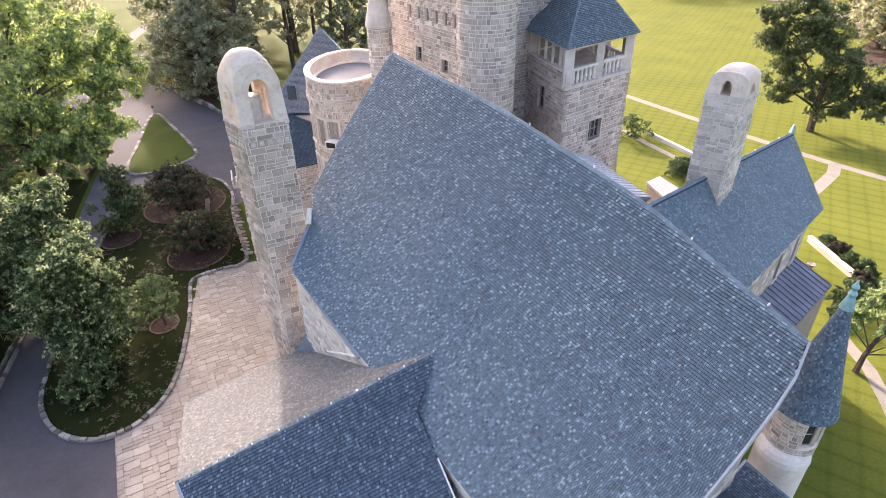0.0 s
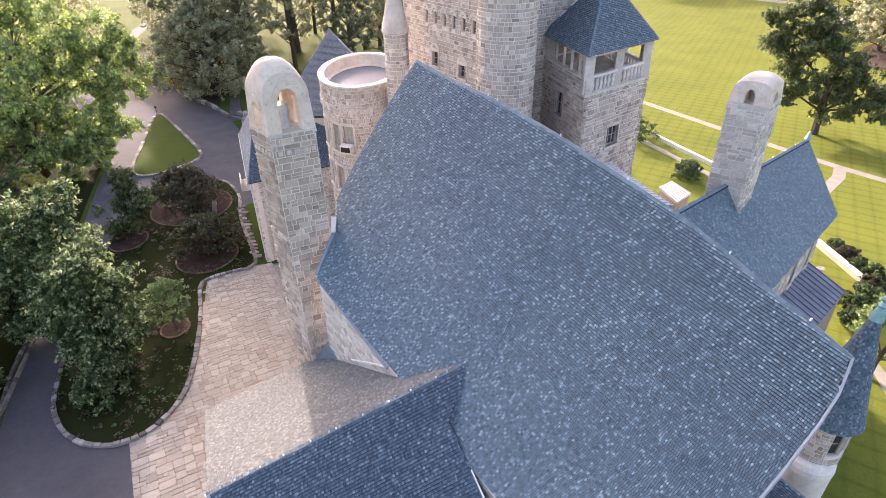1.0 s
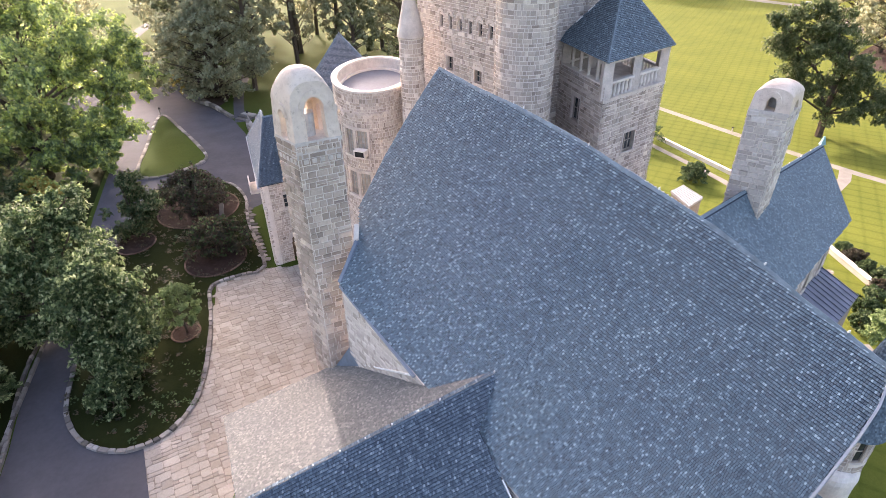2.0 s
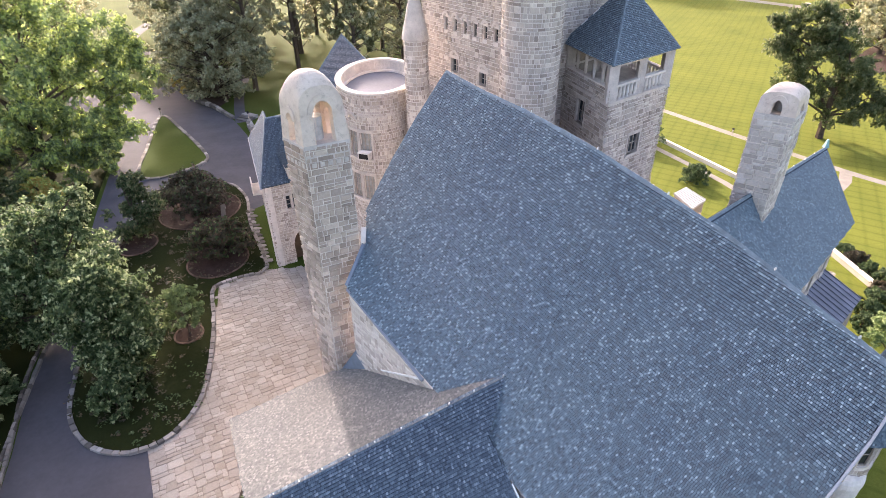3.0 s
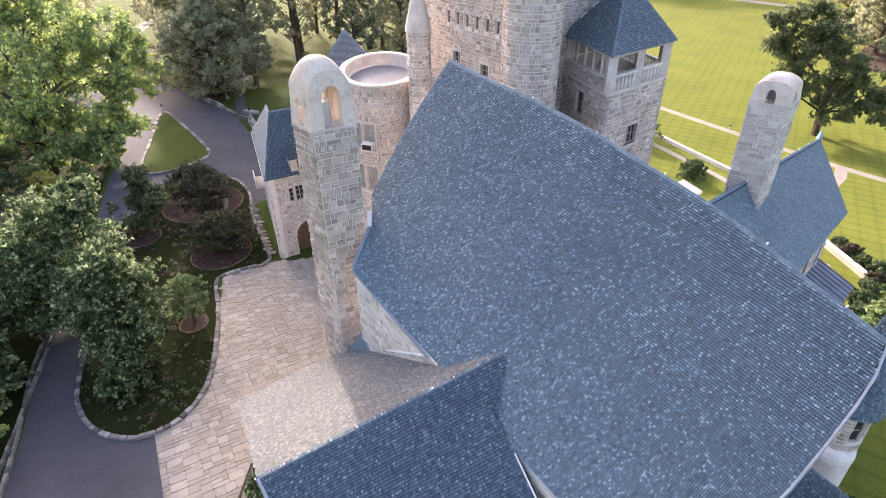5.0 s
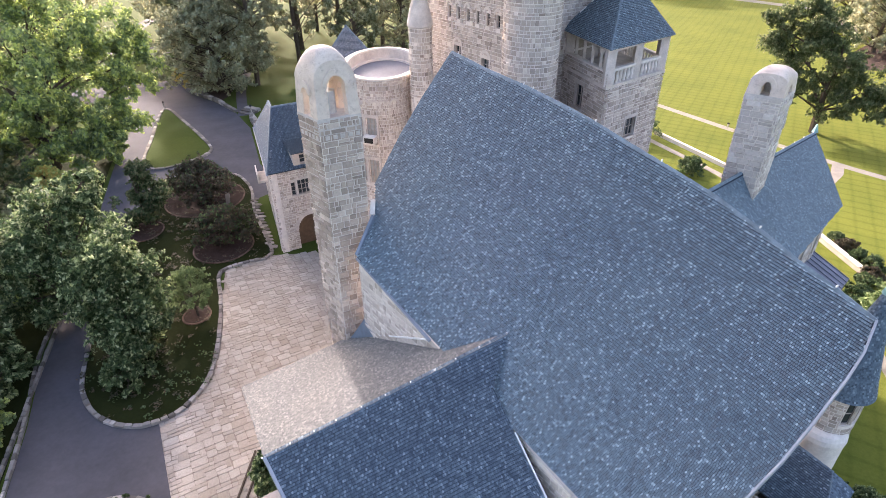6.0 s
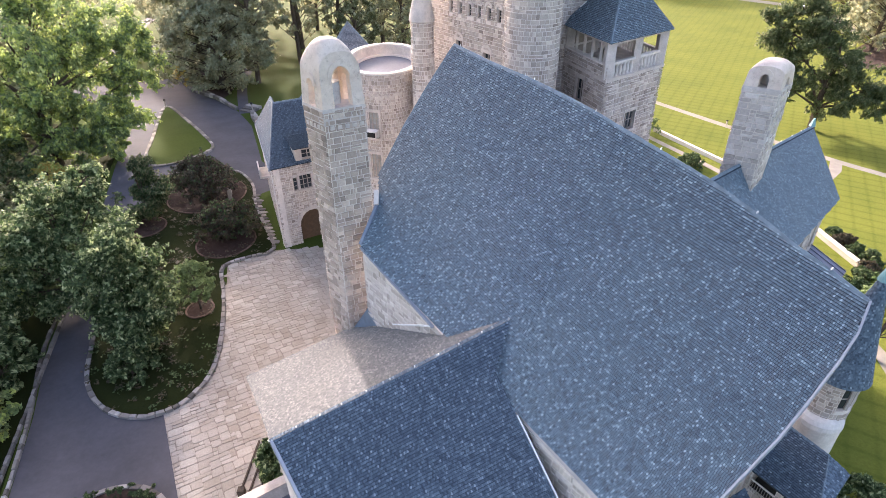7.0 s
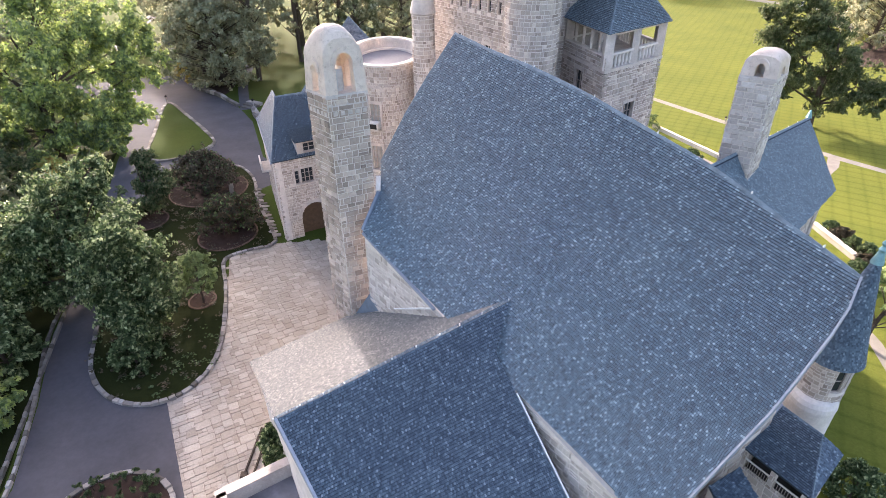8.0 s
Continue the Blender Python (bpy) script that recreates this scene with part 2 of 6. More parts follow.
def inside(q, ring):
    x, y, ok = q[0], q[1], False
    for i in range(len(ring)):
        (x0, y0), (x1, y1) = ring[i - 1][:2], ring[i][:2]
        if (y0 > y) != (y1 > y) and x < (x1 - x0) * (y - y0) / (y1 - y0) + x0:
            ok = not ok
    return ok


def slates(corners, along, rnd, width=0.068, show=0.092, thick=0.026, lift=0.03):
    """Courses of slates on the flat roof polygon with these corners, gapped so dark underlay imitates shadow lines;
    along: the eave's direction. Returns pieces as (ring, ring).
    """
    P = [Vector(c) for c in corners]
    nrm = Vector((0, 0, 0))
    for i in range(len(P)):
        nrm += (P[i - 1] - P[0]).cross(P[i] - P[0])
    nrm.normalize()
    if nrm.z < 0:
        nrm = -nrm
    a = Vector(along)
    a = (a - nrm * a.dot(nrm)).normalized()
    b = nrm.cross(a)
    if b.z < 0:
        a, b = -a, -b
    o = P[0]
    ring = [((q - o).dot(a), (q - o).dot(b)) for q in P]
    x0, x1 = min(q[0] for q in ring), max(q[0] for q in ring)
    y0, y1 = min(q[1] for q in ring), max(q[1] for q in ring)
    out, row, y = [], 0, y0 - 0.02
    while y < y1:
        x = x0 - (0.5 * (row % 2) + rnd.uniform(0.4, 0.5)) * width
        while x < x1:
            w = width * rnd.uniform(0.93, 1.07)
            mid = (x + w / 2, min(y + show * 0.6, y1 - 0.01))
            if inside(mid, ring):
                dz, dy = rnd.uniform(0, 0.006), rnd.uniform(-0.004, 0.004)
                g = width * rnd.uniform(0.05, 0.1)
                low = o + a * (x + g) + b * (y + dy) + nrm * (lift + thick + dz)
                # Stops short of the next course; the dark gap stands in for shadow.
                top = o + a * (x + g) + b * (y + show * 0.87) + nrm * (lift * 0.5 + dz)
                e = a * (w - 2 * g)
                tw = nrm * rnd.uniform(-0.005, 0.005)
                t = nrm * thick
                out.append(([low - t, low + e - t + tw, top + e - t, top - t], [low, low + e + tw, top + e, top]))
            x += w
        y += show
        row += 1
    return out


def add_slates(owner, corners, along, seed, material, width=0.068, show=0.092, singles=None):
    rnd = random.Random(seed)
    pieces = slates(corners, along, rnd, width, show)
    rest = Pile()
    count = 0
    for lo, hi in pieces:
        c = (lo[0] + hi[2]) / 2
        if singles and count < 300 and singles(c):
            part("slate", Pile().solid(lo, hi), material, owner)
            count += 1
        else:
            rest.tile(lo, hi)
    ob = part("slating", rest, material, owner)
    ob["kind"] = "stuff"
    return ob


def wall_blocks(p0, p1, z0, z1, rnd, course=0.32, length=0.6, proud=0.03, openings=(), out=1.0):
    """Squared rubble on the outer face of a wall from p0 to p1 (the face is to the right of that way)."""
    a = Vector((p1[0] - p0[0], p1[1] - p0[1], 0))
    L = a.length
    a.normalize()
    nrm = Vector((a.y, -a.x, 0)) * out
    o = Vector((p0[0], p0[1], 0))
    pile, z = [], z0
    while z < z1 - 0.05:
        h = min(course * rnd.uniform(0.7, 1.35), z1 - z)
        x = -rnd.random() * length * 0.5
        while x < L:
            w = length * rnd.choice((0.4, 0.6, 0.75, 0.9, 1.1, 1.4)) * rnd.uniform(0.85, 1.15)
            s, e = max(0, x), min(L, x + w)
            spans = [(s, e)]
            for (u0, u1, v0, v1) in openings:
                if z + h > v0 + 0.03 and z < v1 - 0.03:
                    nxt = []
                    for (q, r) in spans:
                        if r <= u0 or q >= u1:
                            nxt.append((q, r))
                        else:
                            if q < u0:
                                nxt.append((q, u0))
                            if r > u1:
                                nxt.append((u1, r))
                    spans = nxt
            for q, r in spans:
                if r - q < 0.06:
                    continue
                split = rnd.uniform(0.4, 0.6) if rnd.random() < 0.16 and h > course * 0.9 else 1.0
                for f0, f1 in ((0.0, split), (split, 1.0)):
                    if f1 - f0 < 0.1:
                        continue
                    zz, hh = z + h * f0, h * (f1 - f0)
                    d = proud * rnd.uniform(0.35, 1.2)
                    g = 0.008 + course * 0.03 * rnd.uniform(0.7, 1.5)
                    k0 = o + a * (q + g) + Vector((0, 0, zz + g))
                    ea, eh = a * (r - q - 2 * g), Vector((0, 0, hh - 2 * g))
                    f = nrm * d
                    c = min(0.02, (r - q) * 0.2, hh * 0.2)
                    ca, ch = a * c, Vector((0, 0, c))
                    pile.append(([k0, k0 + ea, k0 + ea + eh, k0 + eh], [k0 + f + ca + ch, k0 + f + ea - ca + ch, k0 + f + ea - ca + eh - ch, k0 + f + ca + eh - ch]))
            x += w
        z += h
    return pile


def round_blocks(cx, cy, r, z0, z1, rnd, course=0.34, length=0.65, a0=0.0, a1=360.0, proud=0.03, openings=(), ry=None):
    """Squared rubble round a turret; angles in degrees, openings as (angle0, angle1, z0, z1)."""
    ry = ry or r
    pile, z = [], z0
    step = math.degrees(length / max(r, ry))
    while z < z1 - 0.05:
        h = min(course * rnd.uniform(0.7, 1.35), z1 - z)
        x = a0 - rnd.random() * step * 0.5
        while x < a1:
            w = step * rnd.choice((0.45, 0.65, 0.8, 1.0, 1.3)) * rnd.uniform(0.85, 1.15)
            s, e = max(a0, x), min(a1, x + w)
            spans = [(s, e)]
            for u0, u1, v0, v1 in openings:
                if z + h > v0 and z < v1:
                    spans = [c for q, r_ in spans for c in ((q, min(r_, u0)), (max(q, u1), r_))]
            for s, e in spans:
                if e - s < 1:
                    continue
                d = proud * rnd.uniform(0.35, 1.2)
                g = 0.012
                q0, q1 = radians(s) + g / r, radians(e) - g / r

                def at(q, k, zz):
                    return Vector((cx + (r + k) * math.cos(q), cy + (ry + k) * math.sin(q), zz))
                i = 0.018
                pile.append(([at(q0, 0, z + g), at(q1, 0, z + g), at(q1, 0, z + h - g), at(q0, 0, z + h - g)],
                             [at(q0 + i / r, d, z + g + i), at(q1 - i / r, d, z + g + i), at(q1 - i / r, d, z + h - g - i), at(q0 + i / r, d, z + h - g - i)]))
            x += w
        z += h
    return pile


def lay(owner, pieces, material, name="stone", pick=None, most=300, rest_name="stonework"):
    rest, k = Pile(), 0
    for lo, hi in pieces:
        if pick and k < most and pick((lo[0] + lo[2]) / 2):
            part(name, Pile().solid(lo, hi), material, owner)
            k += 1
        else:
            rest.solid(lo, hi)
    if rest.f:
        part(rest_name, rest, material, owner)["kind"] = "stuff"


def wall_core(pile, p0, p1, z0, z1, thick=0.4, openings=(), out=1.0, trim=0.0):
    """A wall with openings through it: boxes round each opening."""
    a = Vector((p1[0] - p0[0], p1[1] - p0[1], 0))
    L = a.length
    a.normalize()
    inn = Vector((-a.y, a.x, 0)) * thick * out
    o = Vector((p0[0], p0[1], 0))
    us = sorted({trim, L - trim, *[min(L, max(0.0, u)) for op in openings for u in op[:2]]})
    for s, e in zip(us, us[1:]):
        m = (s + e) / 2
        spans = [(z0, z1)]
        for u0, u1, v0, v1 in openings:
            if u0 < m < u1:
                nxt = []
                for q, r in spans:
                    if v0 > q:
                        nxt.append((q, min(r, v0)))
                    if v1 < r:
                        nxt.append((max(q, v1), r))
                spans = nxt
        for q, r in spans:
            if r > q:
                pile.box(o + a * s + Vector((0, 0, q)), a * (e - s), inn, (0, 0, r - q))
    return pile


def ring_wall(cx, cy, r, z0, z1, a0=0, a1=360, n=48, ry=None):
    """A filled drum."""
    ry = ry or r
    ring = [(cx + r * math.cos(radians(a0 + (a1 - a0) * i / n)), cy + ry * math.sin(radians(a0 + (a1 - a0) * i / n))) for i in range(n)]
    return Pile().solid(*slab_ring(ring, z0, z1))


def ring_core(cx, cy, r, z0, z1, thick=0.4, openings=(), n=60, ry=None):
    """A hollow drum with openings (angle0, angle1, z0, z1) through it."""
    ry = ry or r
    pile = Pile(True)
    marks = sorted({*[360.0 * i / n for i in range(n + 1)], *[u % 360 for op in openings for u in op[:2]]})
    for s, e in zip(marks, marks[1:]):
        m, spans = (s + e) / 2, [(z0, z1)]
        for u0, u1, v0, v1 in openings:
            if u0 < m < u1:
                spans = [(q, min(t, v0)) for q, t in spans if v0 > q] + [(max(q, v1), t) for q, t in spans if v1 < t]
        q = [(cx + (r + d) * math.cos(radians(t)), cy + (ry + d) * math.sin(radians(t))) for d, t in ((-thick, s), (0, s), (0, e), (-thick, e))]
        for a, b in spans:
            pile.solid(*slab_ring(q, a, b))
    return pile


def window(owner, p, a, n, w, h, cols=2, rows=3, arch=False, name="window", surround=True, glass=None):
    """A leaded window: p the middle of its sill on the wall's face, a along the wall, n outwards."""
    p, a, n, up = Vector(p), Vector(a).normalized(), Vector(n).normalized(), Vector((0, 0, 1))
    t = 0.07
    o = p - n * 0.2 - a * w / 2
    f = Pile(True)
    ring = [[o + a * u + up * v + n * d for u, v in ((g, g), (w - g, g), (w - g, h - g), (g, h - g))] for g, d in ((0, 0), (0, 0.1), (t, 0.1), (t, 0))]
    for k in range(4):
        for q in range(4):
            m, r = (k + 1) % 4, (q + 1) % 4
            f.face(ring[k][q], ring[k][r], ring[m][r], ring[m][q])
    win = part(name, f, FRAME, owner)
    for i in range(1, cols):
        part("mullion", Pile().box(o + a * (w * i / cols - 0.03) + up * t, a * 0.06, n * 0.08, up * (h - 2 * t)), FRAME, win)
    for i in range(1, rows):
        part("glazing_bar", Pile().box(o + a * t + up * (h * i / rows - 0.02), a * (w - 2 * t), n * 0.06, up * 0.04), FRAME, win)
    for i in range(cols):
        part("pane", Pile().box(o + a * (w * i / cols + 0.03) + n * 0.02 + up * t, a * (w / cols - 0.06), n * 0.015, up * (h - 2 * t)), glass or GLASS, win)
    if surround:
        s = Pile()
        s.box(p - a * (w / 2 + 0.12) - n * 0.2 - up * 0.14, a * (w + 0.24), n * 0.3, up * 0.14)
        part("sill", s, DRESSED, owner)
        k = Pile()
        k.box(p - a * (w / 2 + 0.1) - n * 0.15 + up * h, a * (w + 0.2), n * 0.2, up * 0.2)
        for q in (-w / 2 - 0.1, w / 2):
            k.box(p + a * q - n * 0.15, a * 0.1, n * 0.19, up * h)
        part("surround", k, DRESSED, owner)
    if arch:
        k = Pile()
        r0, r1 = w / 2, w / 2 + 0.16
        for i in range(10):
            u, v = math.pi * i / 10, math.pi * (i + 1) / 10
            q = [p + up * h + a * (r * math.cos(g)) + up * (r * math.sin(g)) for r, g in ((r0, u), (r1, u), (r1, v), (r0, v))]
            k.solid([x - n * 0.1 for x in q], [x + n * 0.06 for x in q])
        part("arch", k, DRESSED, owner)
    return win


def clip_row(owner, a, b, step, material, seed):
    """Little metal ridge clips standing along a ridge."""
    rnd = random.Random(seed)
    d = b - a
    n = int(d.length / step)
    for i in range(n + 1):
        p = a + d * ((i + rnd.uniform(-0.1, 0.1)) / max(1, n)) * 0.985
        part("ridge_clip", Pile().solid([p + Vector(v) for v in ((-0.025, -0.025, 0.03), (0.025, -0.025, 0.03), (0.025, 0.025, 0.03), (-0.025, 0.025, 0.03))], [p + Vector(v) for v in ((-0.02, -0.04, 0.13), (0.02, -0.04, 0.13), (0.02, -0.01, 0.13), (-0.02, -0.01, 0.13))]), material, owner)


# ---- ground, roads, lawns ----
def sheet(name, ring, z, material, label, category, kind="structure", deep=0.0):
    pile = Pile()
    if deep:
        pile.solid(*slab_ring([(p[0], p[1]) for p in ring], z - deep, z))
    else:
        pile.face(*[(p[0], p[1], z) for p in ring])
    return tagged(part(name, pile, material), label, category, kind=kind)


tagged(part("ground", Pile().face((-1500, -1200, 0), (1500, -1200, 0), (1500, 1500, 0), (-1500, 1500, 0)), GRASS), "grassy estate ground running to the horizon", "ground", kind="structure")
ROAD = [(-20.2, 23.6), (-16.0, 17.8), (-14.0, 12.0), (-14.0, 5.0), (-28.0, 5.0), (-26.4, 17.4), (-28.5, 23.5), (-31.4, 30.5), (-33.0, 38.0), (-36.0, 47.0), (-38.5, 54.0), (-41.7, 63.6), (-45.5, 77.0), (-52.0, 86.0), (-62.0, 92.0), (-64.0, 97.0),
        (-55.0, 101.0), (-49.0, 103.0), (-42.8, 94.0), (-37.6, 89.6), (-32.4, 83.6), (-28.6, 77.0), (-24.0, 64.0), (-21.0, 60.0), (-20.0, 57.0), (-26.0, 50.0), (-27.0, 40.0), (-24.0, 30.0)]
sheet("road", ROAD, 0.012, ASPHALT, "grey worn asphalt driveway looping past the house", "road")
sheet("lawn", [(8.0, -30.0), (300.0, -30.0), (300.0, 420.0), (8.0, 420.0)], 0.008, LAWN, "sunlit mown lawn with crossing mower stripes", "lawn")


def kerbed_bed(ring, material, label, z=0.16, name="planting_bed"):
    """A raised bed of soil or grass, and the kerb of stones round it."""
    bed = tagged(part(name, Pile().solid(*slab_ring([(p.x, p.y) for p in ring], 0.0, z - 0.04)), material), label, "planting bed", kind="structure")
    return bed


def kerb_stones(line, label, width=0.32, height=0.22, length=0.55, closed=True, seed=1):
    rnd = random.Random(seed)
    owner = thing("kerb", label, "kerb", "structure")
    pts = list(line) + ([line[0]] if closed else [])
    run = [0.0]
    for a, b in zip(pts, pts[1:]):
        run.append(run[-1] + (b - a).length)

    def at(s):
        s = min(max(s, 0), run[-1] - 1e-4)
        i = max(k for k in range(len(run) - 1) if run[k] <= s)
        t = (s - run[i]) / max(1e-6, run[i + 1] - run[i])
        p = pts[i].lerp(pts[i + 1], t)
        d = (pts[i + 1] - pts[i]).normalized()
        return p, Vector((d.y, -d.x))
    s = 0.0
    while s < run[-1] - 0.15:
        w = min(length * rnd.uniform(0.7, 1.35), run[-1] - s)
        (p, n), (q, m) = at(s + 0.012), at(s + w - 0.012)
        h, k = height * rnd.uniform(0.8, 1.2), width * rnd.uniform(0.8, 1.12)
        lo = [(p - n * k / 2), (p + n * k / 2), (q + m * k / 2), (q - m * k / 2)]
        c = (lo[0] + lo[2]) / 2
        hi = [v + (c - v).normalized() * 0.03 for v in lo]
        part("kerb_stone", Pile().solid([(v.x, v.y, 0) for v in lo], [(v.x, v.y, h) for v in hi]), KERB, owner)
        s += w
    return owner


ISLAND = smooth_ring([(-21.6, 40.3), (-20.5, 36.6), (-19.5, 33.3), (-18.6, 29.2), (-18.5, 26.6), (-19.2, 24.7), (-20.4, 23.6), (-22.2, 23.3), (-24.5, 24.2), (-26.6, 26.5), (-28.1, 30.2), (-29.3, 33.9), (-31.0, 39.5), (-33.0, 47.4), (-34.6, 56.0), (-33.5, 60.5), (-27.2, 61.4), (-23.6, 57.6), (-21.5, 51.5), (-17.8, 43.2), (-19.4, 42.0)], 0.7)
kerbed_bed(ISLAND, SHADE_GRASS, "grass island with trees and shrubs, shade put into its colour")
kerb_stones(ISLAND, "pale granite kerb round the planted island", seed=2)
TRI = smooth_ring([(-44.2, 86.0), (-38.5, 79.3), (-32.6, 71.0), (-31.4, 68.4), (-32.2, 66.2), (-35.2, 63.2), (-38.2, 64.0), (-40.8, 72.6)], 1.0)
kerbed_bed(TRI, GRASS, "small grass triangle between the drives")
kerb_stones(TRI, "pale granite kerb round the grass triangle", width=0.45, length=0.9, height=0.22, seed=3)
CIRCLE = smooth_ring([(-20.2 + 3.3 * math.cos(k), 14.9 + 3.4 * math.sin(k)) for k in [i * math.pi / 8 for i in range(16)]], 0.5)
kerbed_bed(CIRCLE, MULCH, "round mulched bed with low plants")
kerb_stones(CIRCLE, "pale granite kerb round the circular bed", seed=4)
kerb_stones(smooth_ring([(-26.2, 14.0), (-26.6, 17.4), (-28.7, 23.5), (-31.6, 30.5), (-33.3, 38.0)], 0.7, False), "low granite kerb along the drive", width=0.22, seed=5)
kerb_stones(smooth_ring([(-48.6, 103.2), (-45.6, 98.4), (-42.6, 94.3), (-37.4, 89.9), (-34.6, 86.6), (-32.4, 83.9)], 1.0, False), "low stone wall along the drive under the trees", width=0.5, height=0.5, length=1.2, seed=6)

kerb_stones(smooth_ring([(-29.9, 82.6), (-29.0, 79.6), (-27.0, 76.0), (-24.5, 71.0)], 1.0, False), "low stone wall between drive and gatehouse garden", width=0.6, height=0.5, length=1.2, seed=7)
steps = thing("garden_steps", "three low pale stone steps up from the drive", "steps")
for k in range(3):
    part("step", Pile().box((-32.2 + 0.25 * k, 83.8 + 0.7 * k, 0), (2.2, -1.3, 0), (0.5, 0.85, 0), (0, 0, 0.15 * (k + 1))), KERB, steps)
sheet("mulch_bank", [(p.x, p.y) for p in smooth_ring([(-47.6, 103.6), (-42.0, 94.5), (-37.0, 90.0), (-36.5, 96.0), (-39.0, 104.0), (-44.0, 109.0)], 1.5)], 0.018, MULCH, "brown leaf mulch under the woodland edge", "mulch bed")
sheet("verge", [(-27.0, 5.0), (-26.9, 17.4), (-29.0, 23.5), (-31.9, 30.5), (-33.6, 38.0), (-36.6, 47.0), (-39.0, 54.0), (-42.2, 63.6), (-45.5, 75.0), (-60, 80), (-80, 60), (-70, 5)], 0.01, SHADE_GRASS, "verge beside the drive, darkened in colour for tree shade", "undergrowth")

# paved forecourt
COURT = [(-17.6, 43.0), (-19.4, 41.9), (-21.3, 40.4), (-20.0, 35.6), (-18.7, 30.4), (-18.5, 27.0), (-19.4, 24.6), (-20.3, 23.4), (-17.5, 18.0), (-15.4, 14.0), (-4.0, 14.0), (-4.0, 44.0)]
court = sheet("pavement", COURT, 0.016, JOINT, "forecourt of warm sandstone pavers in mixed sizes", "pavement")
CE1, CE2 = Vector((0.88, 0.475)), Vector((-0.475, 0.88))


def cut(ring, p, n):
    """The part of a convex ring on the side of the line through p to which n points."""
    out = []
    for a, b in zip(ring, ring[1:] + ring[:1]):
        da, db = (a - p).dot(n), (b - p).dot(n)
        if da >= 0:
            out.append(a)
        if (da >= 0) != (db >= 0):
            out.append(a.lerp(b, da / (da - db)))
    return out


def lay_court():
    """Random ashlar: squared pavers of one to six cells."""
    rnd = random.Random(11)
    U, V, C = 106, 150, 0.3
    taken = [[False] * V for _ in range(U)]
    jit = {(i, j): Vector((rnd.uniform(-0.04, 0.04), rnd.uniform(-0.04, 0.04))) for i in range(U + 4) for j in range(V + 4)}
    rest, k = Pile(), 0
    edge = [(Vector(COURT[7]), Vector(COURT[8])), (Vector(COURT[8]), Vector(COURT[9]))]
    for j in range(V):
        for i in range(U):
            if taken[i][j]:
                continue
            w, h = rnd.choice(((1, 1), (2, 1), (2, 1), (2, 2), (2, 2), (3, 2), (1, 1), (2, 1), (3, 1)))
            while w > 1 and (i + w > U or any(taken[i + m][j] for m in range(w))):
                w -= 1
            h = min(h, V - j)
            for m in range(w):
                for q in range(h):
                    taken[i + m][j + q] = True
            mid = [(i + a * w, j + b * h) for a, b in ((0, 0), (1, 0), (1, 1), (0, 1))]
            pts = [CE1 * (m * C - 22) + CE2 * (q * C) + Vector((-2.0, 3.0)) + jit[(m, q)] for m, q in mid]
            c = sum(pts, Vector((0, 0))) / 4
            g = rnd.uniform(0.008, 0.02)
            pts = [p + Vector((math.copysign(g, (c - p).dot(CE1)) * CE1.x + math.copysign(g, (c - p).dot(CE2)) * CE2.x, math.copysign(g, (c - p).dot(CE1)) * CE1.y + math.copysign(g, (c - p).dot(CE2)) * CE2.y)) for p in pts]
            ring = []
            for n, p in enumerate(pts):
                ring += [p.lerp(pts[n - 1], 0.12), p.lerp(pts[(n + 1) % 4], 0.12)]
            if not (inside(c, COURT) or c.x < -15) or c.x > -4.6:
                continue
            for p, q in edge:
                d = (q - p).normalized()
                if len(ring) > 2:
                    ring = cut(ring, p, Vector((-d.y, d.x)))
            if len(ring) < 3:
                continue
            c = sum(ring, Vector((0, 0))) / len(ring)
            if not inside(c, COURT):
                continue
            z = 0.04 + rnd.uniform(0, 0.012)
            lo, hi = [(p.x, p.y, 0.016) for p in ring], [(*p.lerp(c, 0.02), z) for p in ring]
            if k < 300 and c.x < -12 and c.y < 27 + (c.x + 20) * 0.4:
                part("paver", Pile().solid(lo, hi), PAVER, court)
                k += 1
            else:
                rest.solid(lo, hi)
    part("paving", rest, PAVER, court)["kind"] = "stuff"


# lawn paths
def ribbon(name, line, width, z, material, label, category="path"):
    pile, left, right = Pile(), [], []
    pts = smooth_ring(line, 2.0, False)
    for i, p in enumerate(pts):
        d = (pts[min(i + 1, len(pts) - 1)] - pts[max(i - 1, 0)]).normalized()
        n = Vector((-d.y, d.x)) * width / 2
        left.append(p + n), right.append(p - n)
    for i in range(len(pts) - 1):
        pile.face((*right[i], z), (*right[i + 1], z), (*left[i + 1], z), (*left[i], z))
    return tagged(part(name, pile, material), label, category, kind="structure")


ribbon("path", [(24.0, 100.0), (33.3, 82.9), (39.7, 71.5), (45.8, 61.3), (48.8, 57.1), (60.0, 42.0)], 1.25, 0.02, PATH, "straight pale gravel path across the lawn")
ribbon("path", [(46.2, 60.8), (44.4, 58.2), (42.0, 56.0), (38.5, 53.0), (34.0, 50.5)], 1.3, 0.024, PATH, "pale path branching towards the house")
ribbon("path", [(24.0, 76.0), (26.7, 68.8), (30.7, 58.6), (31.5, 55.0)], 0.9, 0.02, PATH, "pale gravel path beside a low wall")
low_wall = thing("garden_wall", "low pale stone wall edging the terrace lawn", "wall")
part("coping", Pile().box((27.6, 72.0, 0), (0.36, 0.16, 0), (6.1, -16.0, 0), (0, 0, 0.5)), COPING, low_wall)
ribbon("path", [(28.6, 31.0), (28.4, 27.5), (27.6, 24.5), (26.0, 20.0)], 0.9, 0.02, PATH, "pale path along the lawn by the turret")

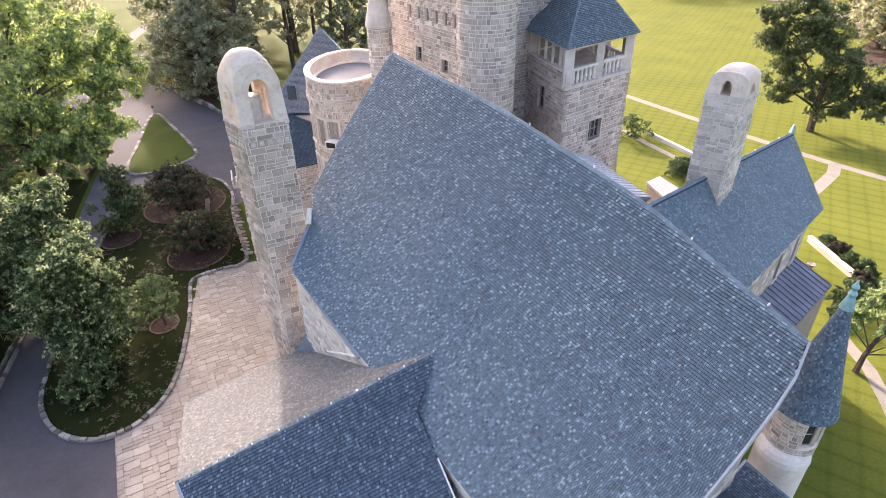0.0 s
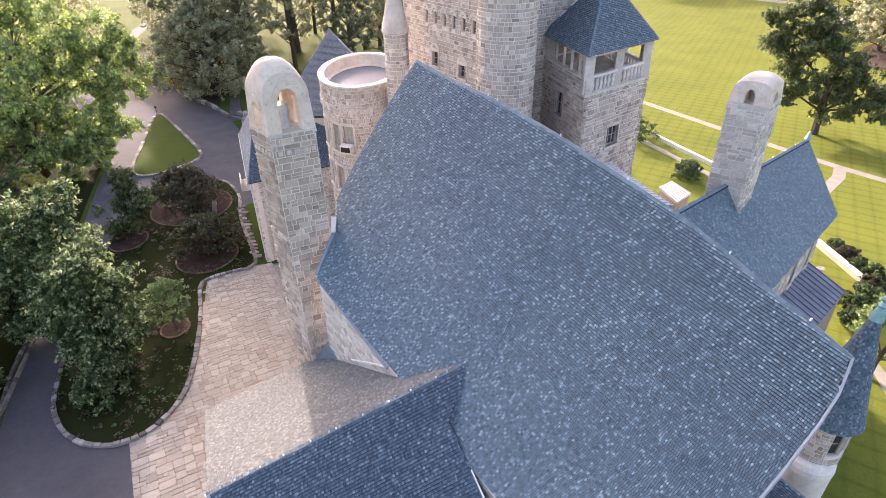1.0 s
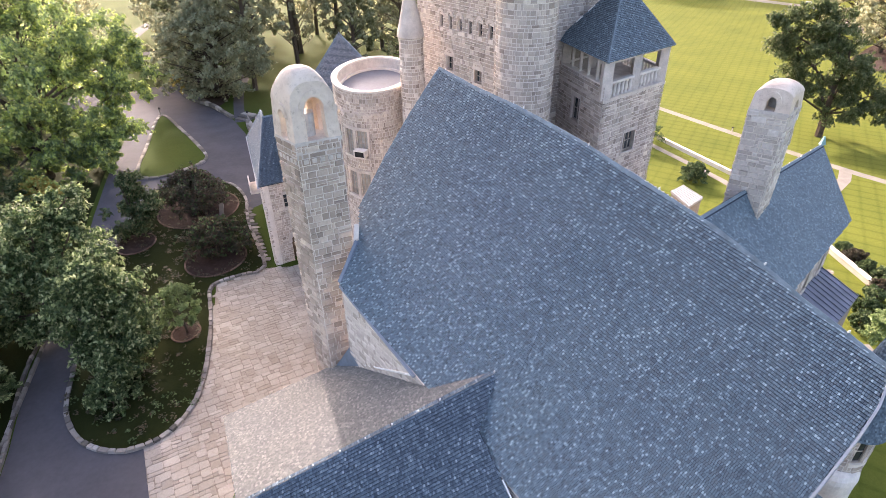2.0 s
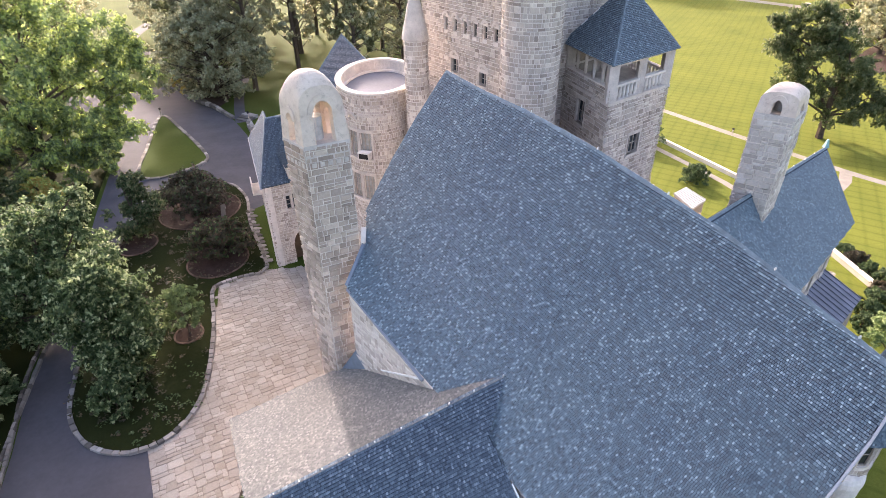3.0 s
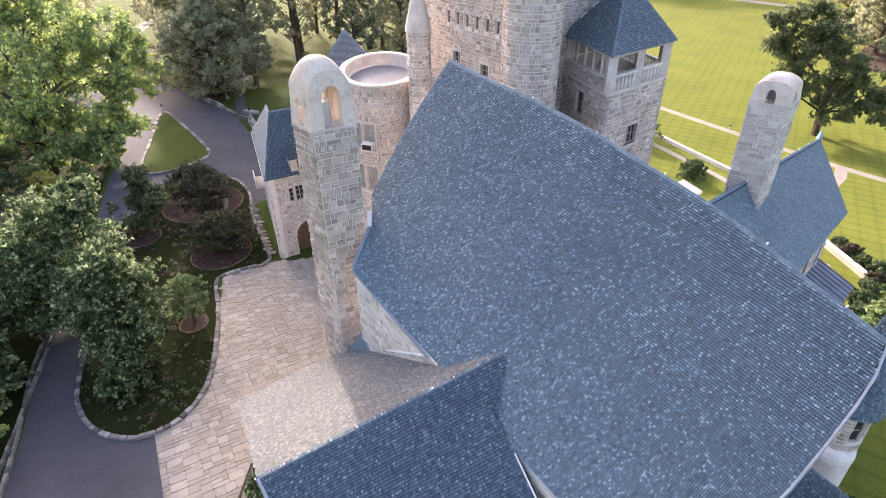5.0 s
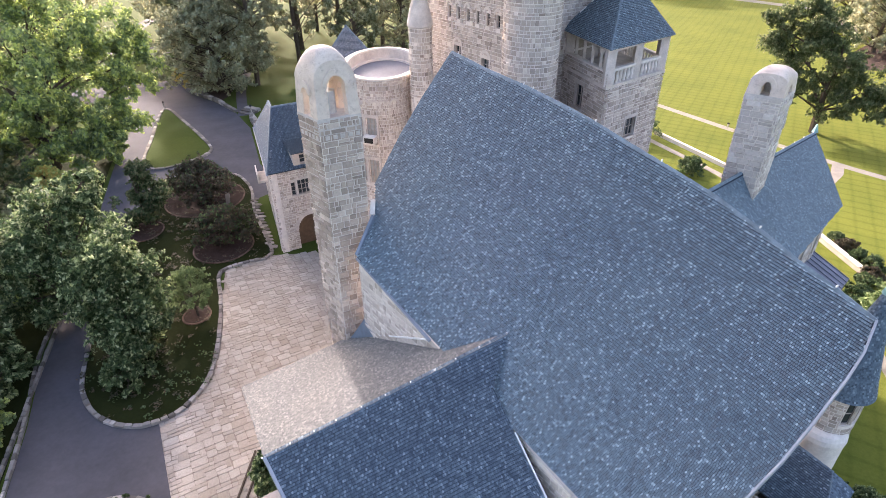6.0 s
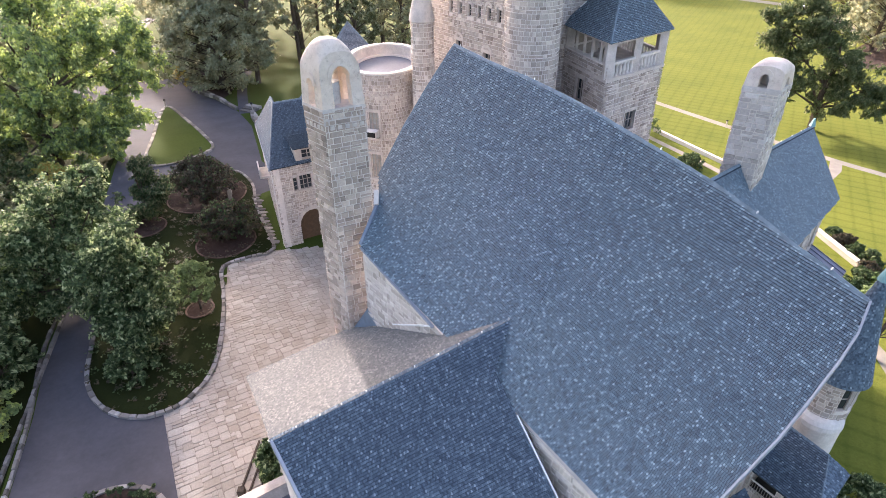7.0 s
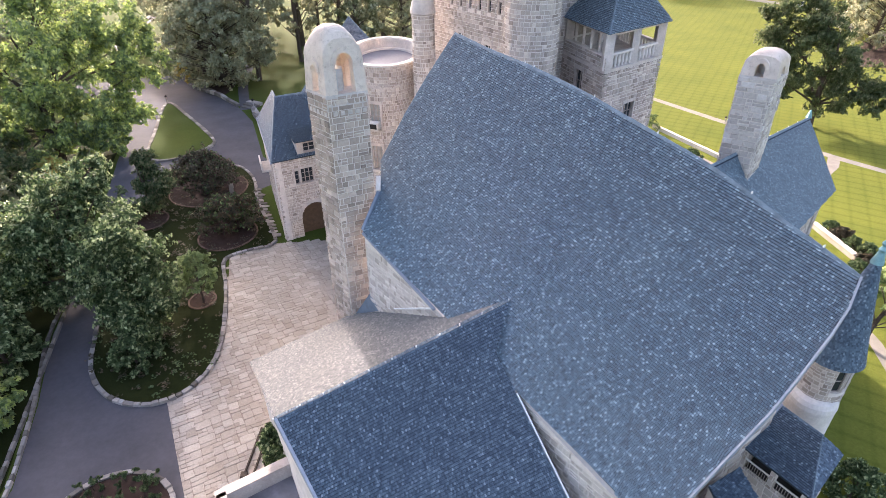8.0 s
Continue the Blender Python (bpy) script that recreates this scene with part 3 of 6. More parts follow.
# ---- main roof ----
def on_plane(p, q, n):
    """p moved up or down onto the plane through q with normal n."""
    p = Vector(p)
    p.z = q.z - (n.x * (p.x - q.x) + n.y * (p.y - q.y)) / n.z
    return p


NORM = Vector((-0.724, -0.811, 1.0)).normalized()
FOOT0 = Vector((0, 0, 3.076))


def on_main(x, y):
    return on_plane((x, y, 0), FOOT0, NORM)


# the slope's outline: eave, verge, the slightly cambered ridge, and the hip with its notch at the chimney
E0, TIP, E1 = on_main(-6.34, 19.77), on_main(-3.19, 15.54), on_main(3.2, 7.2)
R0, R1 = on_main(-1.95, 25.04), on_main(8.95, 10.5)
VERGE_LINE = [E1] + [on_main(x, y) for x, y in ((4.25, 7.65), (5.3, 8.13), (6.4, 8.63), (7.15, 9.06), (8.05, 9.62), (8.55, 10.0))] + [R1]
RIDGE = [R0] + [on_main(x, y) for x, y in ((-0.55, 23.35), (0.95, 21.65), (2.15, 20.2), (3.02, 19.12), (4.0, 17.8), (5.0, 16.48), (6.1, 15.0), (7.0, 13.62), (7.7, 12.45), (8.35, 11.48))] + [R1]
HK, NOTCH = on_main(-5.5, 22.03), on_main(-5.53, 20.8)
HIP = [HK, on_main(-4.32, 23.24), on_main(-3.3, 24.08), R0]
MAIN_SLOPE = [E0, on_main(1.12, 9.98)] + VERGE_LINE + RIDGE[-2::-1] + HIP[-2::-1] + [NOTCH]
APEX = on_main(-0.34, 14.42)
WEND = Vector((-9.1, 12.0, 11.15))
WEL = Vector((-12.78, 19.6, 6.9))


def roof_deck(owner, corners, thick=0.18, name="roof"):
    n = Vector((0, 0, 0))
    for p, q in zip(corners, list(corners[1:]) + [corners[0]]):
        n += (p - corners[0]).cross(q - corners[0])
    n.normalize()
    n = n if n.z > 0 else -n
    return part(name, Pile().solid([p - n * thick for p in corners], list(corners)), UNDER, owner)


def cap_line(owner, a, b, size=0.1, material=None, name="ridge_cap", step=0.3, seed=1):
    """Overlapping ridge or hip caps from a to b."""
    rnd = random.Random(seed)
    d = b - a
    n = max(1, int(d.length / step))
    side = d.cross(Vector((0, 0, 1))).normalized() * size
    up = side.cross(d).normalized() * size
    up = up if up.z > 0 else -up
    for i in range(n):
        p, q = a + d * (i / n), a + d * ((i + 1.12) / n)
        r = up * rnd.uniform(0.0, 0.12)
        pile = Pile().solid([p - side - up * 0.55, p - side * 0.1 + up * 0.5 + r, p + side * 0.1 + up * 0.5 + r, p + side - up * 0.55], [q - side - up * 0.55, q - side * 0.1 + up * 0.4 + r, q + side * 0.1 + up * 0.4 + r, q + side - up * 0.55])
        part(name, pile, material or RIDGE_CAP, owner)


def bar(pile, a, b, w, h, up=Vector((0, 0, 1))):
    """A square bar from a to b, w wide and h high."""
    a, b = Vector(a), Vector(b)
    d = (b - a).normalized()
    s = d.cross(up)
    s = s.normalized() * w / 2 if s.length > 1e-4 else Vector((w / 2, 0, 0))
    u = s.cross(d).normalized() * h / 2
    pile.solid([a - s - u, a + s - u, a + s + u, a - s + u], [b - s - u, b + s - u, b + s + u, b - s + u])
    return pile


def strip(line, w, h):
    """One board, w wide and h high, bent along a line."""
    pile, rings = Pile(), []
    for i, p in enumerate(line):
        d = (line[min(i + 1, len(line) - 1)] - line[max(i - 1, 0)]).normalized()
        s = d.cross(Vector((0, 0, 1))).normalized() * w / 2
        u = s.cross(d).normalized() * h / 2
        rings.append([p - s - u, p + s - u, p + s + u, p - s + u])
    pile.v = [tuple(q) for r in rings for q in r]
    pile.f = [(0, 1, 2, 3), tuple(len(pile.v) - k for k in (1, 2, 3, 4))]
    pile.f += [(4 * i + k, 4 * i + (k + 1) % 4, 4 * i + 4 + (k + 1) % 4, 4 * i + 4 + k) for i in range(len(rings) - 1) for k in range(4)]
    return pile


main = thing("main_house", "granite great hall under a vast blue slate roof", "house")
roof_deck(main, MAIN_SLOPE)
RB = R1 + (R0 - R1).normalized() * 1.2
B0, B1 = R0 + Vector((2.6, 1.0, -5.0)), RB + Vector((2.3, 1.7, -5.0))
for k, (a, b) in enumerate(zip(RIDGE[:-1], RIDGE[1:-1] + [RB])):
    low = [B0.lerp(B1, q / (len(RIDGE) - 1)) for q in (k, k + 1)]
    roof_deck(main, [a, b, low[1], low[0]], 0.1)
H2 = R0 + Vector((-0.8, 0.8, -6.0))
for a, b in zip(HIP, HIP[1:]):
    roof_deck(main, [a, b, H2], 0.1)
roof_deck(main, [R0, B0, H2])
for k, (a, b) in enumerate(zip(RIDGE, RIDGE[1:])):
    cap_line(main, a, b, seed=3 + k)
for k, (a, b) in enumerate(zip(HIP, HIP[1:])):
    cap_line(main, a, b, 0.1, seed=40 + k, name="hip_cap")
verge = strip([p + Vector((0.02, -0.02, 0.0)) for p in VERGE_LINE], 0.06, 0.16)
part("verge", verge, VERGE, main, "pale painted verge board")
for a, b in ((E0, TIP),):
    part("gutter", bar(Pile(), a - Vector((0, 0, 0.08)), b - Vector((0, 0, 0.08)), 0.12, 0.1), VERGE, main)
IN = Vector((0.05, 0.03, 0))
body = Pile()
GE = (R0 - R1).normalized() * 1.5
body.solid([(E0 + IN).to_2d().to_3d(), (E1 + IN + GE).to_2d().to_3d(), B1.to_2d().to_3d(), B0.to_2d().to_3d()], [E0 + IN + Vector((0, 0, -0.15)), E1 + IN + GE + Vector((0, 0, -0.35)), B1 - Vector((0, 0, 0.3)), B0 - Vector((0, 0, 0.3))])
part("wall", body, MORTAR, main)
gable = Pile()
GIN = (R0 - R1).normalized() * 1.5
gable.solid([E1 + IN * 4 + GIN + Vector((0, 0, -0.8)), R1 + GIN + Vector((0, 0, -0.9)), B1 + GIN], [p + GIN * 0.3 for p in (E1 + IN * 4 + GIN + Vector((0, 0, -0.8)), R1 + GIN + Vector((0, 0, -0.9)), B1 + GIN)])
part("gable_wall", gable, MORTAR, main)
W0, W1 = E0 + IN, E1 + IN + GIN
for k in range(8):
    a, b = W0.lerp(W1, k / 8), W0.lerp(W1, (k + 1) / 8)
    lay(main, wall_blocks(a, b, 4.0, b.z - 0.25, random.Random(5 + k), 0.26, 0.42), PALE_STONE)
lay(main, wall_blocks(W1, B1, 4.0, 10.9, random.Random(6)), STONE)

# ---- front wing ----
wing = thing("front_wing", "granite front wing with a steep blue slate gable roof", "house")
WN = (APEX - WEND).cross(WEL - WEND).normalized()
WEIN = on_plane((-7.3, 20.6, 0), WEND, WN)
TIPW = on_plane((-3.22, 16.5, 0), WEND, WN)
left_slope = [WEL, WEND, APEX, TIPW, WEIN]
roof_deck(wing, left_slope)
FOOT = Vector((1.29, 8.98, 10.4))
RN = (APEX - WEND).cross(FOOT - WEND).normalized()
WR = on_plane(WEND + Vector((4.6, -6.2, 0)), WEND, RN)
LOW2, WR2 = on_plane((-1.0, 13.02, 0), WEND, RN), on_plane((4.45, 2.6, 0), WEND, RN)
right_slope = [WEND, WR, WR2, LOW2, APEX]
roof_deck(wing, right_slope)
cap_line(wing, WEND, APEX, 0.1, seed=5)
wv = Pile()
bar(wv, WEND, WR, 0.1, 0.24)
part("verge", wv, VERGE, wing, "pale painted verge board")
wv = Pile()
bar(wv, LOW2.lerp(WR2, 0.12) + Vector((0, 0, 0.04)), WR2 + Vector((0, 0, 0.04)), 0.05, 0.07)
part("flashing", wv, CLIP, wing, "thin white flashing")
WI = Vector((0.25, 0.12, 0))
wb = Pile()
wq = [p + WI for p in (WEL, WEND, WR, WR2, LOW2, TIPW, WEIN)]
wb.solid([(p.x, p.y, 0) for p in wq], [p - Vector((0, 0, 0.55)) for p in wq])
part("wall", wb, MORTAR, wing)


# flashing, cricket and clips round the roofs
clip_row(wing, WEND, APEX, 0.95, CLIP, 1)
for k in range(0, len(RIDGE) - 1, 2):
    clip_row(main, RIDGE[k], RIDGE[min(k + 2, len(RIDGE) - 1)], 3.6, CLIP, 2 + k)
cricket = Pile()
q0, q1, q2, q3 = Vector((-7.2, 20.4, 9.3)), Vector((-5.9, 20.6, 9.8)), Vector((-5.6, 18.95, 10.65)), Vector((-6.2, 19.75, 11.2))
cricket.face(q0, q2, q3).face(q2, q1, q3).face(q1, q0, q3).face(q0, q1, q2)
part("cricket", cricket, LEAD, wing, "small blue-grey metal cricket at the chimney foot")
fl = Pile()
bar(fl, TIP + Vector((-0.05, 0.1, -0.1)), Vector((-5.6, 18.95, 10.75)), 0.07, 0.06)
part("flashing", fl, CLIP, main, "white painted flashing")
fl = Pile()
bar(fl, E0 + Vector((0.0, 0.05, 0.06)), NOTCH + Vector((-0.05, 0, 0.06)), 0.16, 0.12)
part("flashing", fl, LEAD, main)
fl = Pile()
bar(fl, NOTCH.lerp(HK, 0.0) + Vector((-0.08, 0, 0.1)), NOTCH.lerp(HK, 0.4) + Vector((-0.08, 0, 0.16)), 0.2, 0.18)
part("flashing", fl, COPING, main)


# ---- chimneys ----
def hood_material():
    m, n, l, b = shader("stained_hood_stone", 0.9, 0.0, 0.2)
    p = world_pos(n)
    big = noise_node(n, l, p, 1.6, 6, 0.7)
    vein = noise_node(n, l, p, 4.5, 8, 0.8)
    c = ramp(n, l, big, [(0.3, (0.58, 0.475, 0.395)), (0.5, (0.7, 0.592, 0.5)), (0.7, (0.78, 0.675, 0.58))])
    c = blend(n, l, 0.5, c, ramp(n, l, vein, [(0.36, (0.55, 0.5, 0.45)), (0.45, (0.95, 0.94, 0.93)), (0.7, (1.05, 1.03, 1.0))]), "MULTIPLY")
    l.new(c, b.inputs["Base Color"])
    bump(n, l, b, vein, 0.9, 0.06)
    return m


HOOD = hood_material()
FLUE = plain("pale_grey_flue_pot", (0.5, 0.49, 0.48), 0.9)
WHITE_MORTAR = plain("white_lime_mortar", (0.72, 0.645, 0.57), 0.95, 0, 0.1, 2.0)
CHIMNEY_STONE = stone_material("grey_chimney_granite", [(0.0, (0.37, 0.3, 0.25)), (0.2, (0.48, 0.39, 0.328)), (0.6, (0.57, 0.468, 0.395)), (0.88, (0.66, 0.55, 0.465)), (1.0, (0.8, 0.68, 0.58))])


def chimney(name, label, corner, e1, e2, w1, w2, z0, z1, top, seed, arch, faces, pick=None, course=0.29, length=0.46, corbels=True, stone=None):
    """A rubble stack with a rounded stone hood pierced by an arch on each side; corner, two plan directions and widths."""
    rnd = random.Random(seed)
    c, e1, e2 = Vector(corner), Vector(e1).normalized(), Vector(e2).normalized()
    owner = thing(name, label, "chimney")
    P = [c, c + e1 * w1, c + e1 * w1 + e2 * w2, c + e2 * w2]
    part("shaft", Pile().solid(*slab_ring([(p.x, p.y) for p in P], z0, z1)), WHITE_MORTAR if stone else MORTAR, owner)
    for i in range(4):
        lay(owner, wall_blocks(P[i], P[(i + 1) % 4], z0, z1, rnd, course, length, 0.06), stone or STONE, pick=pick if i in faces else None, most=150)
    mid = c + e1 * w1 / 2 + e2 * w2 / 2
    spring = z1 + (top - z1) * 0.55
    rise = top - spring
    h1, h2 = w1 / 2 + 0.03, w2 / 2 + 0.03

    def P3(u, v, z):
        k = 1 - 0.15 * max(0.0, (z - z1) / (top - z1)) ** 1.3
        q = mid + e1 * u * k + e2 * v * k
        return Vector((q.x, q.y, z))

    def crown(u, v=0.0):
        return spring + rise * max(0.0, 1 - abs(u / h1) ** 2.6) ** 0.5 * (1 - 0.42 * min(1.0, abs(v / h2)) ** 3)
    N, t = 24, 0.3
    r1, r2 = h1 - arch, h2 - arch * 1.1
    base = z1

    def arch_z(x, r, zs):
        return zs + (max(0.0, r * r - x * x)) ** 0.5 * 1.15
    # end walls, across e1, whose head follows the vault
    zs = spring - 0.25
    us = [-h1 * math.cos(math.pi * i / N) for i in range(N + 1)]
    us = sorted({*us, -r1, r1})
    for sv in (-1, 1):
        hood = Pile(True)
        v0, v1 = sv * h2, sv * (h2 - t)
        for a, b in zip(us, us[1:]):
            m = (a + b) / 2
            la, lb = (arch_z(a, r1, zs), arch_z(b, r1, zs)) if abs(m) < r1 else (base, base)
            hood.solid([P3(a, v0, la), P3(b, v0, lb), P3(b * 0.99, v0 * 0.97, crown(b, h2) - 0.015), P3(a * 0.99, v0 * 0.97, crown(a, h2) - 0.015)], [P3(a, v1, la), P3(b, v1, lb), P3(b * 0.99, v1, crown(b, h2) - 0.015), P3(a * 0.99, v1, crown(a, h2) - 0.015)])
        part("hood_end", hood, HOOD, owner)
    # side walls along e2
    zs2 = spring - 0.55
    vs = sorted({*[-(h2 - t) + 2 * (h2 - t) * i / N for i in range(N + 1)], -min(r2, h2 - t), min(r2, h2 - t)})
    for su in (-1, 1):
        hood = Pile(True)
        u0, u1 = su * (h1 - 0.012), su * (h1 - t)
        for a, b in zip(vs, vs[1:]):
            m = (a + b) / 2
            la, lb = (arch_z(a, r2, zs2), arch_z(b, r2, zs2)) if abs(m) < r2 else (base, base)
            hood.solid([P3(u0, a, la), P3(u0, b, lb), P3(u0, b, spring + 0.05), P3(u0, a, spring + 0.05)], [P3(u1, a, la), P3(u1, b, lb), P3(u1, b, spring + 0.05), P3(u1, a, spring + 0.05)])
        part("hood_side", hood, HOOD, owner)
    # vault
    hood = Pile(True)
    steps = [-0.97 + 1.94 * k / 10 for k in range(11)]
    for a, b in zip(us, us[1:]):
        for c0, c1 in zip(steps, steps[1:]):
            q = ((a, c0 * h2), (b, c0 * h2), (b, c1 * h2), (a, c1 * h2))
            hood.solid([P3(u * 0.9, v, crown(u, v) - 0.16) for u, v in q], [P3(u, v, crown(u, v)) for u, v in q])
    part("hood_vault", hood, HOOD, owner, "pale rounded stone hood with arched vents")
    for r, zc, off, end in ((r1, zs, h2, True), (r2, zs2, h1, False)):
        for k in range(9):
            g0, g1 = math.pi * k / 9 + 0.003, math.pi * (k + 1) / 9 - 0.003
            q = [(d * math.cos(g), zc + d * 1.15 * math.sin(g)) for d, g in ((r, g0), (r + 0.2, g0), (r + 0.2, g1), (r, g1))]
            lo, hi = ([P3(a, -off - w, z) if end else P3(-off - w, a, z) for a, z in q] for w in (-0.06, 0.045))
            part("voussoir", Pile().solid(lo, hi), HOOD, owner)
    part("ledge", Pile().solid([P3(a * (h1 + 0.02), b * (h2 + 0.02), z1 - 0.1) for a, b in ((-1, -1), (1, -1), (1, 1), (-1, 1))], [P3(a * h1, b * h2, z1 + 0.05) for a, b in ((-1, -1), (1, -1), (1, 1), (-1, 1))]), DRESSED, owner)
    ring = [(mid.x + 0.32 * math.cos(k * math.pi / 6), mid.y + 0.32 * math.sin(k * math.pi / 6)) for k in range(12)]
    part("flue_pot", Pile().solid(*slab_ring(ring, z1 + 0.05, z1 + 0.95)), FLUE, owner)
    if corbels:
        for i in faces:
            a, b = P[i], P[(i + 1) % 4]
            d = b - a
            n = Vector((d.y, -d.x)).normalized()
            part("string_course", Pile().box((a.x, a.y, z1 - 0.62), d.to_3d(), (n * 0.035).to_3d(), (0, 0, 0.3)), DRESSED, owner)
            for k in range(5):
                q = a + d * ((k + 0.6) / 5.4)
                part("corbel", Pile().box((q.x, q.y, z1 - 0.82), (d * 0.55 / 5.4).to_3d(), (n * 0.07).to_3d(), (0, 0, 0.17)), DRESSED, owner)
    return owner


chimney("stone_chimney", "tall granite chimney with rounded arched hood beside the slate roof", (-7.36, 20.3), (0.86, 0.42), (-0.66, 0.75), 1.72, 1.5, 0.0, 20.5, 23.15, 21, 0.5, (0, 3), pick=lambda p: p.z > 15, course=0.25, length=0.4, stone=CHIMNEY_STONE)
chimney("stone_chimney", "granite chimney with rounded hood straddling a slate ridge", (12.05, 25.2), (0.8, -0.6), (0.69, 0.72), 1.6, 1.9, 9.0, 19.8, 21.05, 22, 0.62, (0, 1), course=0.27, length=0.46, corbels=False, stone=PALE_STONE)

# ---- right wing ----
side = thing("side_wing", "granite side wing with a hipped blue slate roof", "house")
G, F = Vector((13.0, 25.0, 15.9)), Vector((21.0, 32.0, 15.2))
RRC, EV2 = Vector((23.6, 30.7, 10.0)), Vector((16.0, 23.3, 10.4))
SD = (G - F).normalized()
GX, EX = G + SD * 7, EV2 + SD * 5
SN = (F - G).cross(EV2 - G).normalized()
RRC = on_plane(RRC, G, SN)
EX = on_plane(EX, G, SN)
roof_deck(side, [GX, F, RRC, EX])
roof_deck(side, [F, RRC, F + Vector((1.2, 1.6, -4.6))])
roof_deck(side, [GX, F, F + Vector((-1.6, 3.0, -4.8)), GX + Vector((-1.6, 3.0, -4.8))])
cap_line(side, GX, F, seed=8)
clip_row(side, G, F, 1.6, COPING, 3)
cap_line(side, RRC, F, 0.1, seed=9, name="hip_cap")
SI = Vector((-0.3, 0.3, 0))
S0, S1 = EX + SI, RRC + SI + SD * 0.3
S0.z = S1.z = 0
SL = (S1 - S0).length
SOP = [(SL - 1.7, SL - 1.05, 7.4, 9.3), (SL - 4.6, SL - 3.9, 7.4, 9.3)]
sb = Pile(True)
wall_core(sb, S0, S1, 0, RRC.z - 0.15, 0.45, SOP)
wall_core(sb, S1, F + Vector((0.9, 1.4, 0)), 0, RRC.z - 0.15, 0.45)
wall_core(sb, F + Vector((0.9, 1.4, 0)), F + Vector((-1.4, 2.7, 0)), 0, RRC.z - 0.15, 0.45)
part("wall", sb, MORTAR, side)
lay(side, wall_blocks(S0, S1, 3.0, RRC.z - 0.15, random.Random(31), openings=SOP), STONE)
sa = (S1 - S0).normalized()
for u0, u1, v0, v1 in SOP:
    p = S0 + sa * (u0 + u1) / 2
    window(side, (p.x, p.y, v0), sa, (sa.y, -sa.x, 0), u1 - u0, v1 - v0, 2, 4)
part("finial", Pile().solid([F + Vector(v) for v in ((-0.14, -0.14, 0), (0.14, -0.14, 0), (0.14, 0.14, 0), (-0.14, 0.14, 0))], [F + Vector(v) for v in ((-0.04, -0.04, 0.5), (0.04, -0.04, 0.5), (0.04, 0.04, 0.5), (-0.04, 0.04, 0.5))]), COPPER, side, "verdigris copper finial")


def seam_roof(name, label, corners, material, seams, wall_mat=None):
    """A metal roof with standing seams from its upper to its lower edge; corners: upper two, then lower two."""
    a, b, c, d = (Vector(p) for p in corners)
    owner = thing(name, label, "roof")
    part("sheet", Pile().solid([p - Vector((0, 0, 0.15)) for p in (a, b, c, d)], [a, b, c, d]), material, owner)
    for i in range(seams + 1):
        t = i / seams
        rib = Pile()
        bar(rib, a.lerp(b, t), d.lerp(c, t), 0.05, 0.1)
        part("seam", rib, material, owner)
    m = (a + b + c + d) / 4
    low = [p.lerp(m, 0.06) for p in (a, b, c, d)]
    part("wall", Pile().solid([(p.x, p.y, 0) for p in low], [p - Vector((0, 0, 0.2)) for p in low]), wall_mat or STONE, owner)
    return owner


seam_roof("metal_lean_to", "dark standing-seam metal roof against the side wing", [(*(S1 + SD * 7.5).to_2d(), 7.3), (*(S1 + SD * 0.4).to_2d(), 7.3), (*(S1 + SD * 0.4 + Vector((1.7, -1.8, 0))).to_2d(), 6.2), (*(S1 + SD * 7.5 + Vector((1.7, -1.8, 0))).to_2d(), 6.2)], METAL, 14)
seam_roof("metal_lean_to", "pale standing-seam metal roof behind the main ridge", [(6.9, 27.9, 16.0), (8.4, 22.6, 16.0), (9.5, 22.9, 15.8), (8.05, 27.6, 15.8)], PALE_METAL, 16)
seam_roof("metal_lean_to", "pale standing-seam metal roof over a garden door", [(15.0, 37.4, 9.6), (16.2, 38.3, 9.6), (17.1, 36.7, 9.35), (15.6, 35.4, 9.35)], PALE_METAL, 7)

# ---- conical turret ----
turret = thing("conical_turret", "round granite turret with a slate cone and copper finial", "turret")
CX, CY, CR, CZ = 13.7, 15.1, 0.93, 10.9
TOP = (-104, -44, CZ - 1.55, CZ - 0.3)
part("wall", ring_core(CX, CY, CR, 0, CZ, 0.35, [(TOP[0] + 360, TOP[1] + 360, TOP[2], TOP[3])]), MORTAR, turret)
lay(turret, round_blocks(CX, CY, CR, 3.0, CZ - 0.1, random.Random(41), course=0.2, length=0.32, a0=-180, a1=180, openings=(TOP,)), STONE)
TURRET_TOP = 16.15


